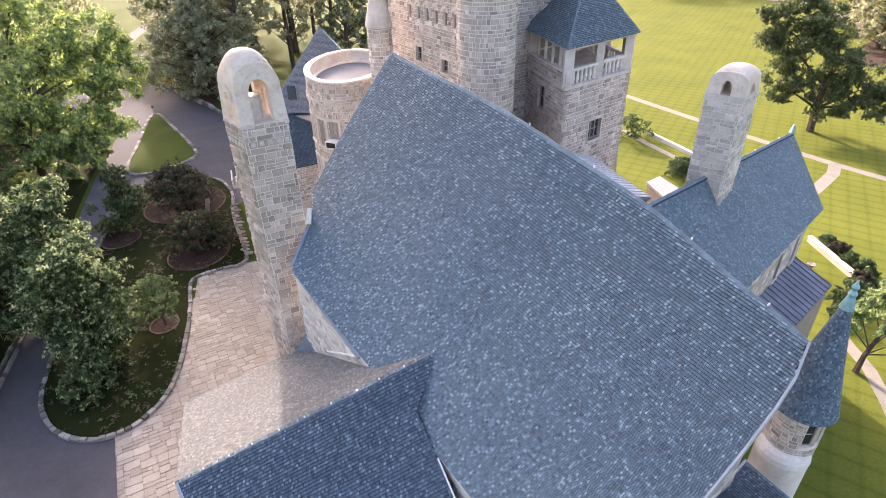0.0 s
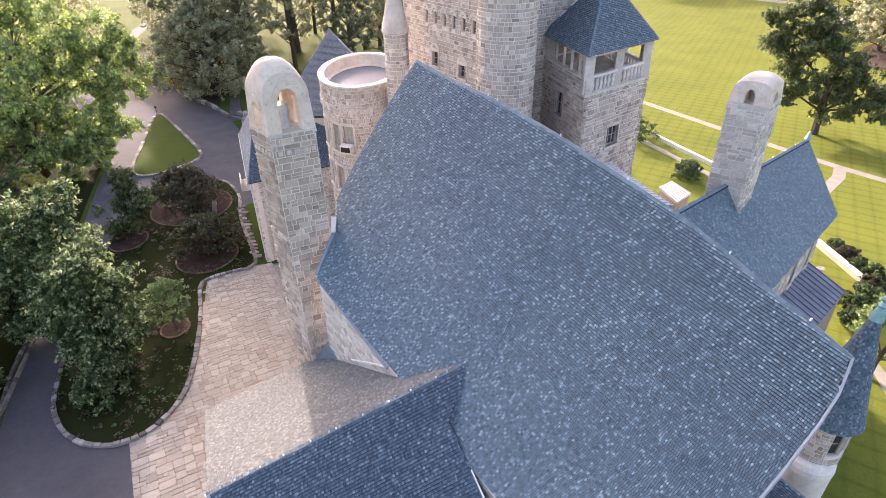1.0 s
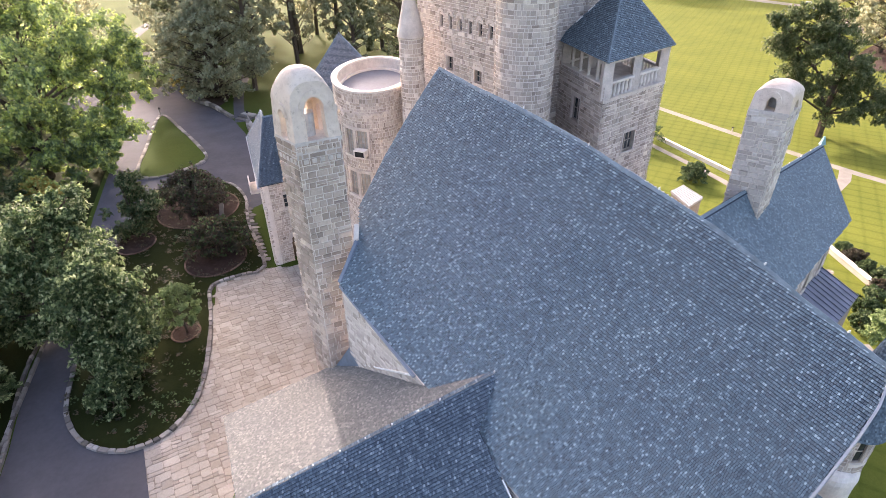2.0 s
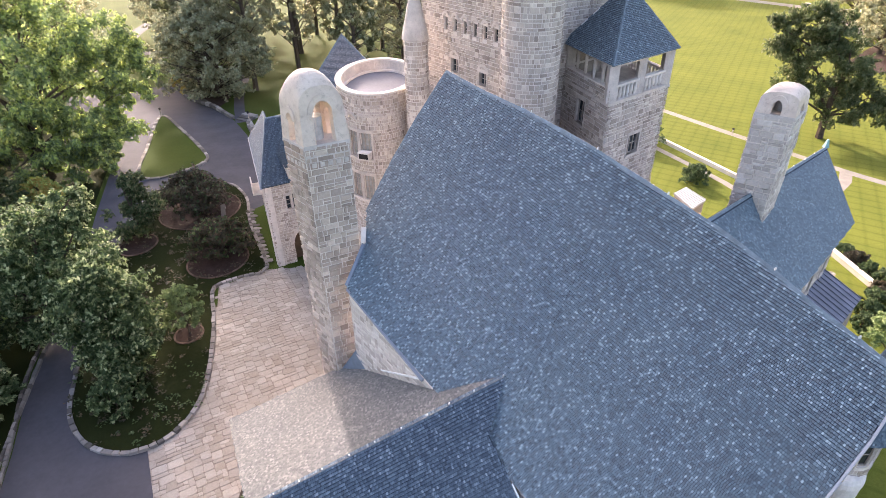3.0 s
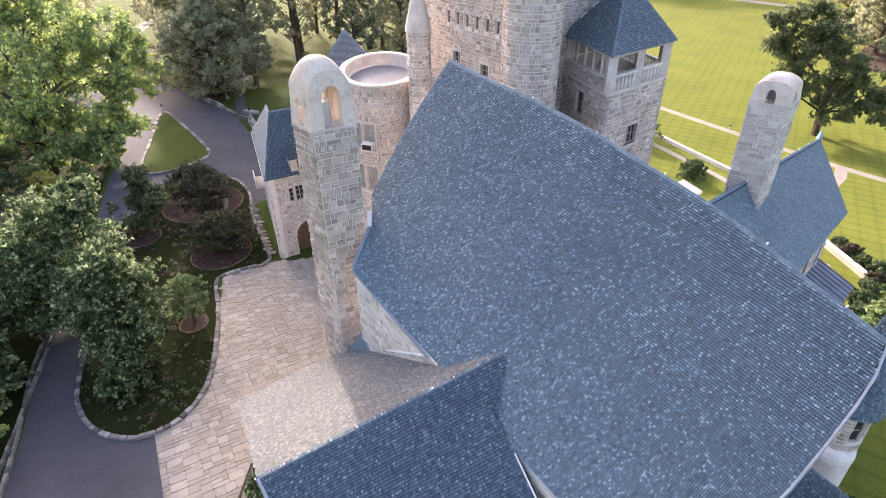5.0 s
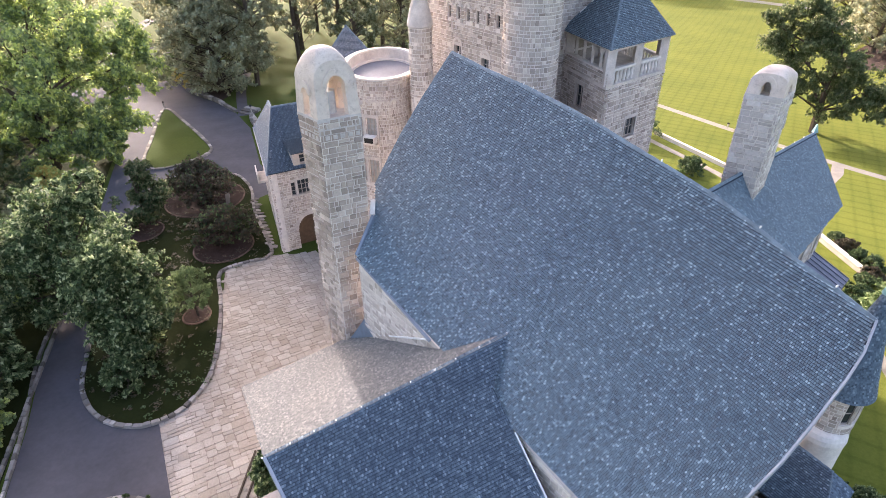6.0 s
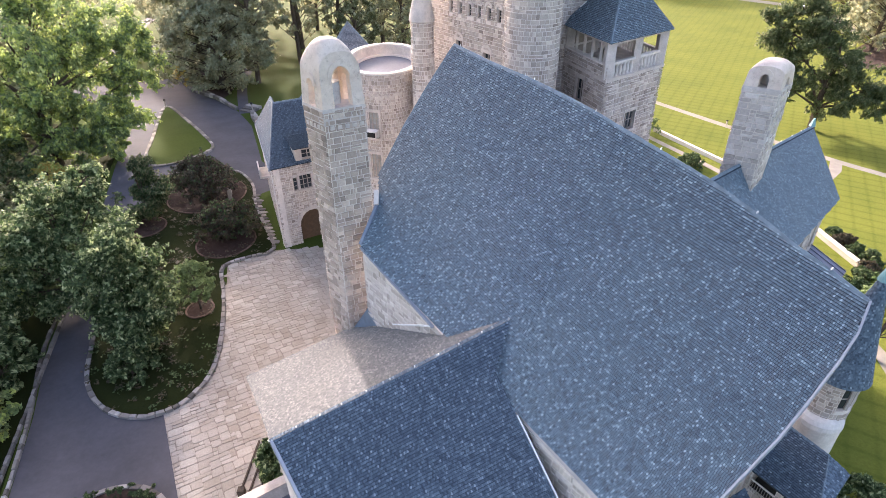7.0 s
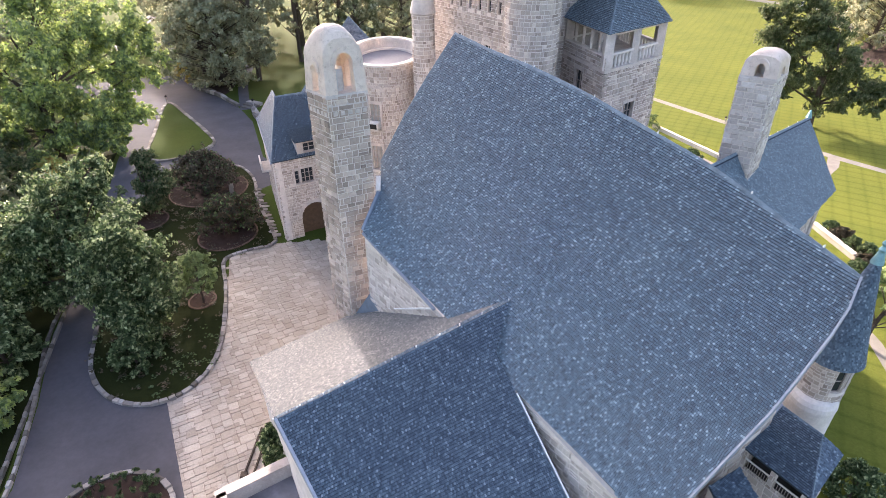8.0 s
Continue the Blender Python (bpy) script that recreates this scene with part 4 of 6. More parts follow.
def cone_slates(owner, cx, cy, r0, z0, z1, seed, width=0.068, show=0.085, flare=0.12):
    rnd = random.Random(seed)
    n = 40

    def rad(z):
        t = (z - z0) / (z1 - z0)
        return r0 * (1 - t) + flare * (1 - t) ** 6
    base = Pile()
    rows = 14
    for i in range(rows):
        za, zb = z0 + (z1 - z0) * i / rows, z0 + (z1 - z0) * (i + 1) / rows
        for k in range(n):
            a, b = 2 * math.pi * k / n, 2 * math.pi * (k + 1) / n
            ra, rb = rad(za) - 0.03, max(0.005, rad(zb) - 0.03)
            base.face((cx + ra * math.cos(a), cy + ra * math.sin(a), za), (cx + ra * math.cos(b), cy + ra * math.sin(b), za), (cx + rb * math.cos(b), cy + rb * math.sin(b), zb), (cx + rb * math.cos(a), cy + rb * math.sin(a), zb))
    part("roof", base, UNDER, owner)
    out, s = Pile(), 0.0
    slope = math.hypot(r0, z1 - z0)
    while s < slope - 0.15:
        za, zb = z0 + (z1 - z0) * s / slope, min(z1 - 0.01, z0 + (z1 - z0) * (s + show * 1.25) / slope)
        ra, rb = rad(za) + 0.03, rad(zb) + 0.005
        m = max(5, int(2 * math.pi * ra / width))
        off = rnd.random()
        for k in range(m):
            a, b = 2 * math.pi * (k + off + 0.03) / m, 2 * math.pi * (k + off + 0.97) / m
            e = rnd.uniform(0, 0.008)
            q = [(ra + e, a, za), (ra + e, b, za), (rb + e, b, zb), (rb + e, a, zb)]
            out.solid([(cx + (r - 0.012) * math.cos(t), cy + (r - 0.012) * math.sin(t), z) for r, t, z in q], [(cx + r * math.cos(t), cy + r * math.sin(t), z) for r, t, z in q])
        s += show
    part("slating", out, DEEP_SLATE, owner)["kind"] = "stuff"


def lathe(pile, cx, cy, profile, n=14):
    for (r0, z0), (r1, z1) in zip(profile, profile[1:]):
        for k in range(n):
            a, b = 2 * math.pi * k / n, 2 * math.pi * (k + 1) / n
            pile.face((cx + r0 * math.cos(a), cy + r0 * math.sin(a), z0), (cx + r0 * math.cos(b), cy + r0 * math.sin(b), z0), (cx + r1 * math.cos(b), cy + r1 * math.sin(b), z1), (cx + r1 * math.cos(a), cy + r1 * math.sin(a), z1))
    return pile


cone_slates(turret, CX, CY, CR + 0.16, CZ - 0.1, TURRET_TOP, 42, flare=0.05)
part("finial", lathe(Pile(), CX, CY, [(0.24, TURRET_TOP - 0.75), (0.12, TURRET_TOP - 0.25), (0.15, TURRET_TOP - 0.15), (0.07, TURRET_TOP), (0.13, TURRET_TOP + 0.12), (0.05, TURRET_TOP + 0.26), (0.02, TURRET_TOP + 0.4)]), COPPER, turret, "verdigris copper finial")
for k in (-90, -59):
    d = Vector((math.cos(radians(k)), math.sin(radians(k)), 0))
    window(turret, Vector((CX, CY, TOP[2])) + d * (CR + 0.02), (-d.y, d.x, 0), d, 0.46, TOP[3] - TOP[2], 1, 2, surround=False)
part("mullion", Pile().box(Vector((CX, CY, TOP[2])) + Vector((math.cos(radians(-74)), math.sin(radians(-74)), 0)) * (CR - 0.2) - Vector((0.06, 0.05, 0)), (0.12, 0.1, 0), (0.12, -0.15, 0), (0, 0, TOP[3] - TOP[2])), DRESSED, turret)
ledge = thing("terrace_bay", "round pale stone bay with a flat top at the turret foot", "bay")
part("wall", ring_wall(13.45, 14.85, 0.98, 0, 8.2), COPING, ledge)
part("coping", lathe(Pile(), 13.45, 14.85, [(0.99, 8.2), (1.01, 8.4), (0.98, 8.62), (0.88, 8.8), (0.7, 8.88), (0.02, 8.9)], 32), COPING, ledge, "smooth rounded shoulder")

# ---- small porch by the turret ----
porch = thing("side_porch", "small hipped slate porch roof over louvred openings", "porch")
PB, PA = Vector((11.2, 13.8, 9.2)), Vector((12.05, 12.2, 9.2))
PE, PT = Vector((9.27, 12.46, 8.3)), Vector((10.65, 10.06, 8.3))
PN = (PA - PT).cross(PE - PT)
PB = on_plane(PB, PT, PN)
roof_deck(porch, [PB, PA, PT, PE])
PF = Vector((13.05, 12.0, 8.3))
roof_deck(porch, [PA, PT, PF])
cap_line(porch, PT, PA, 0.06, seed=12, name="hip_cap")
cap_line(porch, PB, PA, 0.08, seed=13)
pv = Pile()
bar(pv, PB + Vector((0.05, -0.05, 0.03)), PE + Vector((0, 0, 0.03)), 0.08, 0.14)
part("verge", pv, VERGE, porch)
Q0, Q1 = Vector((9.37, 12.42, 0)), Vector((10.7, 10.2, 0))
qa = (Q1 - Q0).normalized()
QOP = [(0.12, 1.12, 7.15, 8.15), (1.35, 2.4, 7.15, 8.15)]
pw = Pile(True)
wall_core(pw, Q0, Q1, 0, 8.2, 0.2, QOP)
wall_core(pw, Q1, Vector((12.9, 11.95, 0)), 0, 8.2, 0.25)
part("wall", pw, MORTAR, porch)
lay(porch, wall_blocks(Q0, Q1, 5.0, 8.2, random.Random(33), 0.26, 0.42, openings=QOP), STONE)
lay(porch, wall_blocks(Q1, Vector((12.9, 11.95, 0)), 5.0, 8.2, random.Random(34), 0.26, 0.42), STONE)
part("floor", Pile().solid(*slab_ring([(9.6, 12.4), (10.8, 10.4), (12.7, 11.9), (11.2, 13.6)], 6.9, 7.05)), DARK, porch)
for u0, u1, v0, v1 in QOP:
    for k in range(10):
        t = u0 + 0.05 + (u1 - u0 - 0.1) * k / 9
        p = Q0 + qa * t
        part("grille_bar", Pile().box((p.x, p.y, v0), qa * 0.025, (0.02, 0.02, 0), (0, 0, 0.6)), FRAME, porch)
    rail = Pile()
    bar(rail, Q0 + qa * u0 + Vector((0, 0, v0 + 0.62)), Q0 + qa * u1 + Vector((0, 0, v0 + 0.62)), 0.06, 0.05)
    part("rail", rail, COPING, porch)

low_roof = thing("lower_roof", "low blue slate lean-to roof under the gable verge", "roof")
LR0, LR1, LR2, LR3 = Vector((8.45, 11.3, 8.6)), Vector((8.75, 10.3, 8.2)), Vector((7.3, 9.3, 8.0)), Vector((7.0, 10.6, 8.5))
roof_deck(low_roof, [LR0, LR1, LR2, LR3], 0.12)
part("wall", Pile().solid([(p.x, p.y, 0) for p in (LR0, LR1, LR2, LR3)], [p - Vector((0, 0, 0.13)) for p in (LR0, LR1, LR2, LR3)]), STONE, low_roof)

# ---- towers behind the main roof ----
keep = thing("main_tower", "tall granite tower with rows of small arched windows", "tower")
K0, K1 = Vector((-3.1, 39.05, 0)), Vector((1.8, 31.7, 0))
KD = (K1 - K0).normalized()
KN = Vector((KD.y, -KD.x, 0))
KOP = [(2.47 + 0.945 * i, 2.47 + 0.945 * i + 0.36, 21.4, 22.15) for i in range(6)] + [(3.2, 3.9, 19.0, 19.85), (6.0, 6.7, 18.8, 19.55)]
kw = Pile(True)
wall_core(kw, K0, K1, 0, 30, 0.6, KOP)
wall_core(kw, K1, K1 - KN * 6, 0, 30, 0.6)
wall_core(kw, K0 - KN * 6, K0, 0, 30, 0.6)
wall_core(kw, K1 - KN * 6, K0 - KN * 6, 0, 30, 0.6)
part("wall", kw, MORTAR, keep)
lay(keep, wall_blocks(K0, K1, 12.0, 30.0, random.Random(51), 0.21, 0.34, 0.04, openings=KOP), STONE)
lay(keep, wall_blocks(K1, K1 - KN * 6, 14.0, 30.0, random.Random(58), 0.21, 0.34, 0.04), STONE)
lay(keep, wall_blocks(K0 - KN * 6, K0, 12.0, 30.0, random.Random(56), 0.21, 0.34, 0.04), STONE)
for i, (u0, u1, v0, v1) in enumerate(KOP):
    p = K0 + KD * (u0 + u1) / 2
    window(keep, (p.x, p.y, v0), KD, KN, u1 - u0, v1 - v0, 1 if i < 6 else 2, 2, arch=True, surround=i > 5)
kw2 = Pile()
wall_core(kw2, (3.0, 32.4), (9.6, 38.4), 0, 30, 0.6)
part("wall", kw2, MORTAR, keep)
lay(keep, wall_blocks((3.0, 32.4), (9.6, 38.4), 14.0, 30.0, random.Random(57), 0.21, 0.34, 0.04), STONE)
bigt = thing("round_stair_tower", "round granite stair tower rising behind the ridge", "tower")
TX, TY, TR = 2.5, 30.3, 1.52
part("wall", ring_core(TX, TY, TR, 0, 30, 0.4), MORTAR, bigt)
lay(bigt, round_blocks(TX, TY, TR, 13.0, 30.0, random.Random(52), 0.22, 0.32), STONE)
smallt = thing("small_turret", "slim round granite turret with a pointed stone cap", "turret")
part("wall", ring_core(-3.5, 35.9, 0.72, 0, 21.3, 0.3), MORTAR, smallt)
lay(smallt, round_blocks(-3.5, 35.9, 0.72, 12.0, 21.2, random.Random(53), 0.22, 0.34), STONE)
part("cap", lathe(Pile(), -3.5, 35.9, [(0.74, 21.05), (0.82, 21.12), (0.8, 21.3), (0.42, 22.9), (0.16, 24.0), (0.02, 24.4)], 24), DRESSED, smallt)
lowt = thing("low_round_tower", "broad granite tower with flat white roof behind a parapet", "tower")
LX, LY, LR, LRY = -6.3, 40.0, 2.8, 4.6


def oval(deg, z, out=0.0):
    d = Vector((LR * math.cos(radians(deg)), LRY * math.sin(radians(deg)), 0))
    n = Vector((math.cos(radians(deg)) / LR, math.sin(radians(deg)) / LRY, 0)).normalized()
    return Vector((LX, LY, z)) + d + n * out, n


LWIN = [(238, 13.6, 15.4), (257, 13.6, 15.4), (216, 13.6, 15.4), (238, 10.6, 12.4), (257, 10.6, 12.4), (216, 10.6, 12.4)]
LOP = [(a - 7, a + 7, b, c) for a, b, c in LWIN]
part("wall", ring_core(LX, LY, LR, 0, 17.2, 0.45, LOP, ry=LRY), MORTAR, lowt)
lay(lowt, round_blocks(LX, LY, LR, 5.0, 17.85, random.Random(54), 0.22, 0.34, ry=LRY, openings=LOP), STONE)
for a, b, c in LWIN:
    p, n = oval(a, b, 0.02)
    window(lowt, p, (-n.y, n.x, 0), n, 0.85, c - b, 3, 4, surround=True, glass=BLIND)
for a in range(186, 300, 13):
    p, n = oval(a, 15.9, 0.06)
    t = Vector((-n.y, n.x, 0))
    k = Pile(True)
    for i in range(8):
        u, v = math.pi * i / 8, math.pi * (i + 1) / 8
        q = [p + t * (r * math.cos(g)) + Vector((0, 0, 0.35 + r * math.sin(g))) for r, g in ((0.26, u), (0.4, u), (0.4, v), (0.26, v))]
        k.solid([x - n * 0.05 for x in q], [x + n * 0.06 for x in q])
    part("blind_arch", k, DRESSED, lowt)
part("flat_roof", ring_wall(LX, LY, LR - 0.2, 16.9, 17.05, ry=LRY - 0.2), ROOFING, lowt, "flat white roof membrane")
par, cop = Pile(True), Pile(True)
for k in range(60):
    a, b = 2 * math.pi * k / 60, 2 * math.pi * (k + 1) / 60
    for pile, d0, d1, z0, z1 in ((par, -0.3, 0.0, 16.9, 17.85), (cop, -0.33, 0.07, 17.85, 17.97)):
        pile.solid(*slab_ring([(LX + (LR + d) * math.cos(t), LY + (LRY + d) * math.sin(t)) for d, t in ((d0, a), (d1, a), (d1, b), (d0, b))], z0, z1))
part("parapet", par, DRESSED, lowt, "rough stone parapet")
part("parapet_coping", cop, COPING, lowt, "thin pale coping")
p, n = oval(257, 13.75, 0.1)
t = Vector((-n.y, n.x, 0))
ac = thing("air_conditioner", "white window air conditioner under a tower window", "air conditioner")
part("case", Pile().box(p - t * 0.4, t * 0.8, n * 0.5, (0, 0, 0.5)), COPING, ac)
part("grille", Pile().box(p - t * 0.32 + n * 0.5 + Vector((0, 0, 0.08)), t * 0.64, n * 0.02, (0, 0, 0.34)), DARK, ac)

# ---- square belvedere tower ----
bel = thing("belvedere_tower", "square granite tower with an open balustraded top storey", "tower")
BP = [Vector(p) for p in ((6.51, 29.0, 0), (10.9, 32.36, 0), (9.59, 37.5, 0), (5.2, 34.14, 0))]
FLOOR, EAVES = 19.1, 21.1
BOP = {0: [(2.3, 3.35, 15.65, 16.8)], 3: [(2.05, 2.95, 17.15, 18.5)]}
bw = Pile(True)
for i in range(4):
    wall_core(bw, BP[i], BP[(i + 1) % 4], 0, FLOOR if i != 3 else FLOOR + 0.75, 0.4, BOP.get(i, ()), trim=0.25)
part("wall", bw, MORTAR, bel)
part("floor", Pile().solid([(p.x, p.y, FLOOR - 0.2) for p in BP], [(p.x, p.y, FLOOR + 0.01) for p in BP]), DARK, bel)
for i in (0, 3):
    lay(bel, wall_blocks(BP[i], BP[(i + 1) % 4], 6.0, FLOOR - 0.15 if i == 0 else FLOOR + 0.7, random.Random(60 + i), 0.23, 0.38, openings=BOP.get(i, ())), STONE)
    a = (BP[(i + 1) % 4] - BP[i]).normalized()
    n = Vector((a.y, -a.x, 0))
    for u0, u1, v0, v1 in BOP[i]:
        p = BP[i] + a * (u0 + u1) / 2
        window(bel, (p.x, p.y, v0), a, n, u1 - u0, v1 - v0, 3 if i == 0 else 2, 2)
bmid = (BP[0] + BP[2]) / 2
part("sill_course", Pile().solid([(*(bmid + (p - bmid) * 1.015).to_2d(), FLOOR - 0.16) for p in BP], [(*(bmid + (p - bmid) * 1.015).to_2d(), FLOOR + 0.02) for p in BP]), DRESSED, bel)


def pier(p, w=0.42, z=None):
    part("pier", Pile().box((p.x - w / 2, p.y - w / 2, z or FLOOR), (w, 0, 0), (0, w, 0), (0, 0, EAVES - (z or FLOOR))), DRESSED, bel)


for p in BP:
    pier(p + (bmid - p).normalized() * 0.33, 0.5)
for i in (0, 1, 2):
    a, b = BP[i] + (bmid - BP[i]).normalized() * 0.33, BP[(i + 1) % 4] + (bmid - BP[(i + 1) % 4]).normalized() * 0.33
    pier(a.lerp(b, 0.5))
    for h0, h1 in ((0.03, 0.5), (0.5, 0.97)):
        s, e = a.lerp(b, h0), a.lerp(b, h1)
        rail = Pile()
        bar(rail, s + Vector((0, 0, FLOOR + 0.78)), e + Vector((0, 0, FLOOR + 0.78)), 0.26, 0.12)
        part("handrail", rail, COPING, bel)
        if (i, h0) == (2, 0.5):
            part("back_wall", bar(Pile(), s + Vector((0, 0, FLOOR + 1.0)), e + Vector((0, 0, FLOOR + 1.0)), 0.2, 1.9), FRAME, bel, "dim plastered back wall")
            continue
        for k in range(6):
            q = s.lerp(e, (k + 1.0) / 7)
            part("baluster", lathe(Pile(), q.x, q.y, [(0.09, FLOOR + 0.03), (0.07, FLOOR + 0.1), (0.12, FLOOR + 0.26), (0.075, FLOOR + 0.52), (0.11, FLOOR + 0.72)], 8), COPING, bel)
for k in range(1, 5):
    a, b = BP[3] + (bmid - BP[3]).normalized() * 0.33, BP[0] + (bmid - BP[0]).normalized() * 0.33
    pier(a.lerp(b, k / 5), 0.14, FLOOR + 0.7)
blf = Pile(True)
for i in range(4):
    a, b = BP[i] + (bmid - BP[i]).normalized() * 0.33, BP[(i + 1) % 4] + (bmid - BP[(i + 1) % 4]).normalized() * 0.33
    bar(blf, a + Vector((0, 0, EAVES - 0.09)), b + Vector((0, 0, EAVES - 0.09)), 0.36, 0.18)
part("lintel", blf, DRESSED, bel)
eave = [bmid + (p - bmid) * 1.07 for p in BP]
eave = [Vector((p.x, p.y, EAVES)) for p in eave]
top = Vector((bmid.x, bmid.y, 24.3))
for i in range(4):
    roof_deck(bel, [eave[i], eave[(i + 1) % 4], top], 0.08)
    cap_line(bel, eave[i], top, 0.08, seed=20 + i, name="hip_cap")

for k in (0.28, 0.46):
    a, b = eave[3].lerp(top, k) + (eave[0] - eave[3]) * 0.03, eave[3].lerp(top, k + 0.1) + (eave[0] - eave[3]) * 0.03
    part("roof_flashing", bar(Pile(), a + Vector((-0.05, -0.05, 0.12)), b + Vector((-0.05, -0.05, 0.12)), 0.12, 0.05), CLIP, bel, "short white flashing strip")

# ---- gatehouse and far roof ----
gate = thing("gatehouse", "granite gatehouse with hipped slate roof and arched passage", "gatehouse")
GC = Vector((-16.8, 43.4, 0))
ge1, ge2 = Vector((0.88, 0.475, 0)), Vector((-0.33, 0.944, 0))
gp = [GC, GC + ge1 * 10, GC + ge1 * 10 + ge2 * 12, GC + ge2 * 12]
GZ = 8.0
GOP = [(1.66, 2.1, 5.4, 6.7), (2.25, 3.4, 5.4, 6.8)] + [(1.75 + 0.26 * k, 1.75 + 0.26 * (k + 1), 0.0, 2.0 + 1.3 * (1 - ((k - 4.5) / 5) ** 2) ** 0.5) for k in range(10)]
gw = Pile(True)
wall_core(gw, gp[0], gp[1], 0, GZ, 0.6, GOP)
wall_core(gw, gp[3], gp[0], 0, GZ, 0.6)
wall_core(gw, gp[1], gp[2], 0, GZ, 0.6)
wall_core(gw, gp[2], gp[3], 0, GZ, 0.6)
part("wall", gw, MORTAR, gate)
gn = Vector((ge1.y, -ge1.x, 0))
lay(gate, wall_blocks(gp[0], gp[1], 0, GZ, random.Random(71), 0.22, 0.34, openings=GOP), STONE)
lay(gate, wall_blocks(gp[3], gp[0], 0, GZ, random.Random(72), 0.22, 0.34), STONE)
for u0, u1, v0, v1 in GOP[:2]:
    p = gp[0] + ge1 * (u0 + u1) / 2
    window(gate, (p.x, p.y, v0), ge1, gn, u1 - u0, v1 - v0, 1 if u1 - u0 < 1 else 3, 3)
p = gp[0] + ge1 * 3.05
ar = Pile()
for i in range(12):
    u, v = math.pi * i / 12, math.pi * (i + 1) / 12
    for r0, r1, d0, d1 in ((1.28, 1.62, -0.5, 0.07),):
        q = [p + ge1 * (r * math.cos(g)) + Vector((0, 0, 2.0 + r * math.sin(g))) for r, g in ((r0, u), (r1, u), (r1, v), (r0, v))]
        ar.solid([x + gn * d0 for x in q], [x + gn * d1 for x in q])
part("arch", ar, DRESSED, gate)
# Added brown panel; its colour stands for the shade inside the passage.
part("doorway", Pile().box(p - ge1 * 1.4 - gn * 0.65, ge1 * 2.8, gn * -0.1, (0, 0, 3.5)), plain("passage_shade_brown", (0.12, 0.075, 0.045), 0.7), gate, "flat brown panel painted in place of the dim passage")
ga, gb = GC + ge1 * 1.4 + ge2 * 5.1, GC + ge1 * 10 + ge2 * 5.1
gtop = [Vector((ga.x, ga.y, 12.0)), Vector((ga.x + ge2.x * 2, ga.y + ge2.y * 2, 12.0)), Vector((gb.x, gb.y, 12.0))]
g3 = [Vector((p.x, p.y, GZ)) + (p - (gp[0] + gp[2]) / 2).normalized() * 0.3 for p in gp]
roof_deck(gate, [g3[0], g3[1], gtop[2], gtop[0]])
roof_deck(gate, [g3[3], g3[0], gtop[0], gtop[1]])
roof_deck(gate, [gtop[0], gtop[2], g3[2], g3[3]])
cap_line(gate, g3[0], gtop[0], 0.1, seed=31, name="hip_cap")
cap_line(gate, gtop[0], gtop[2], 0.12, seed=32)
cap_line(gate, gtop[0], gtop[1], 0.12, seed=33)
gg = Pile()
bar(gg, g3[0] - Vector((0, 0, 0.06)), g3[3] - Vector((0, 0, 0.06)), 0.2, 0.16)
part("gutter", gg, VERGE, gate)
gd = Pile()
d0 = GC + ge1 * 2.2 + gn * 0.02
gd.box(d0 + Vector((0, 0, GZ - 0.2)), ge1 * 0.55, gn * -1.6, (0, 0, 1.45)).box(d0 + ge1 * 1.65 + Vector((0, 0, GZ - 0.2)), ge1 * 0.55, gn * -1.6, (0, 0, 1.45)).box(d0 + ge1 * 0.55 + Vector((0, 0, GZ - 0.2)), ge1 * 1.1, gn * -1.6, (0, 0, 0.5)).box(d0 + ge1 * 0.55 + Vector((0, 0, GZ + 1.12)), ge1 * 1.1, gn * -1.6, (0, 0, 0.13))
part("dormer_wall", gd, STONE, gate)
window(gate, d0 + ge1 * 1.1 + Vector((0, 0, GZ + 0.3)), ge1, gn, 1.1, 0.82, 2, 2, surround=False)
dormer = [d0 - ge1 * 0.15 + gn * 0.12 + Vector((0, 0, GZ + 1.32)), d0 + ge1 * 2.35 + gn * 0.12 + Vector((0, 0, GZ + 1.32)), d0 + ge1 * 2.35 - gn * 4.5 + Vector((0, 0, GZ + 2.3)), d0 - ge1 * 0.15 - gn * 4.5 + Vector((0, 0, GZ + 2.3))]
roof_deck(gate, dormer, 0.06, "dormer_roof")
bay = thing("balcony", "small pale stone balcony on the gatehouse flank", "balcony")
bq = GC + ge2 * 5.0
bo = Vector((-ge2.y, ge2.x, 0))
part("floor", Pile().box(bq + Vector((0, 0, 5.0)), ge2 * 2.4, bo * 0.9, (0, 0, 0.2)), DRESSED, bay)
part("parapet", Pile().box(bq + bo * 0.8 + Vector((0, 0, 5.2)), ge2 * 2.4, bo * 0.12, (0, 0, 0.7)), COPING, bay)
for i in range(16):
    rnd = random.Random(i)
    sx, sy = -22.3 + 4.3 * i / 15 + rnd.uniform(-0.18, 0.18), 54.3 - 10.0 * i / 15
    ring = [(sx + rnd.uniform(0.32, 0.52) * math.cos(k * math.pi / 4), sy + rnd.uniform(0.22, 0.34) * math.sin(k * math.pi / 4)) for k in range(8)]
    tagged(part("stepping_stone", Pile().solid(*slab_ring(ring, 0.1, 0.17)), KERB), "irregular pale stepping stone in the grass", "stepping stone", "garden steps")
far_roof = thing("rear_wing", "rear wing with a steep hipped slate roof behind the round tower", "house")
FA = Vector((-10.4, 52.8, 18.1))
FL, FR = Vector((-15.5, 49.9, 11.4)), Vector((-3.6, 48.9, 11.6))
FLB, FRB = Vector((-14.6, 57.0, 11.6)), Vector((-6.0, 57.0, 11.6))
REAR_SLOPES = ([FA, FL, FR], [FA, FLB, FL], [FA, FR, FRB], [FA, FRB, FLB])
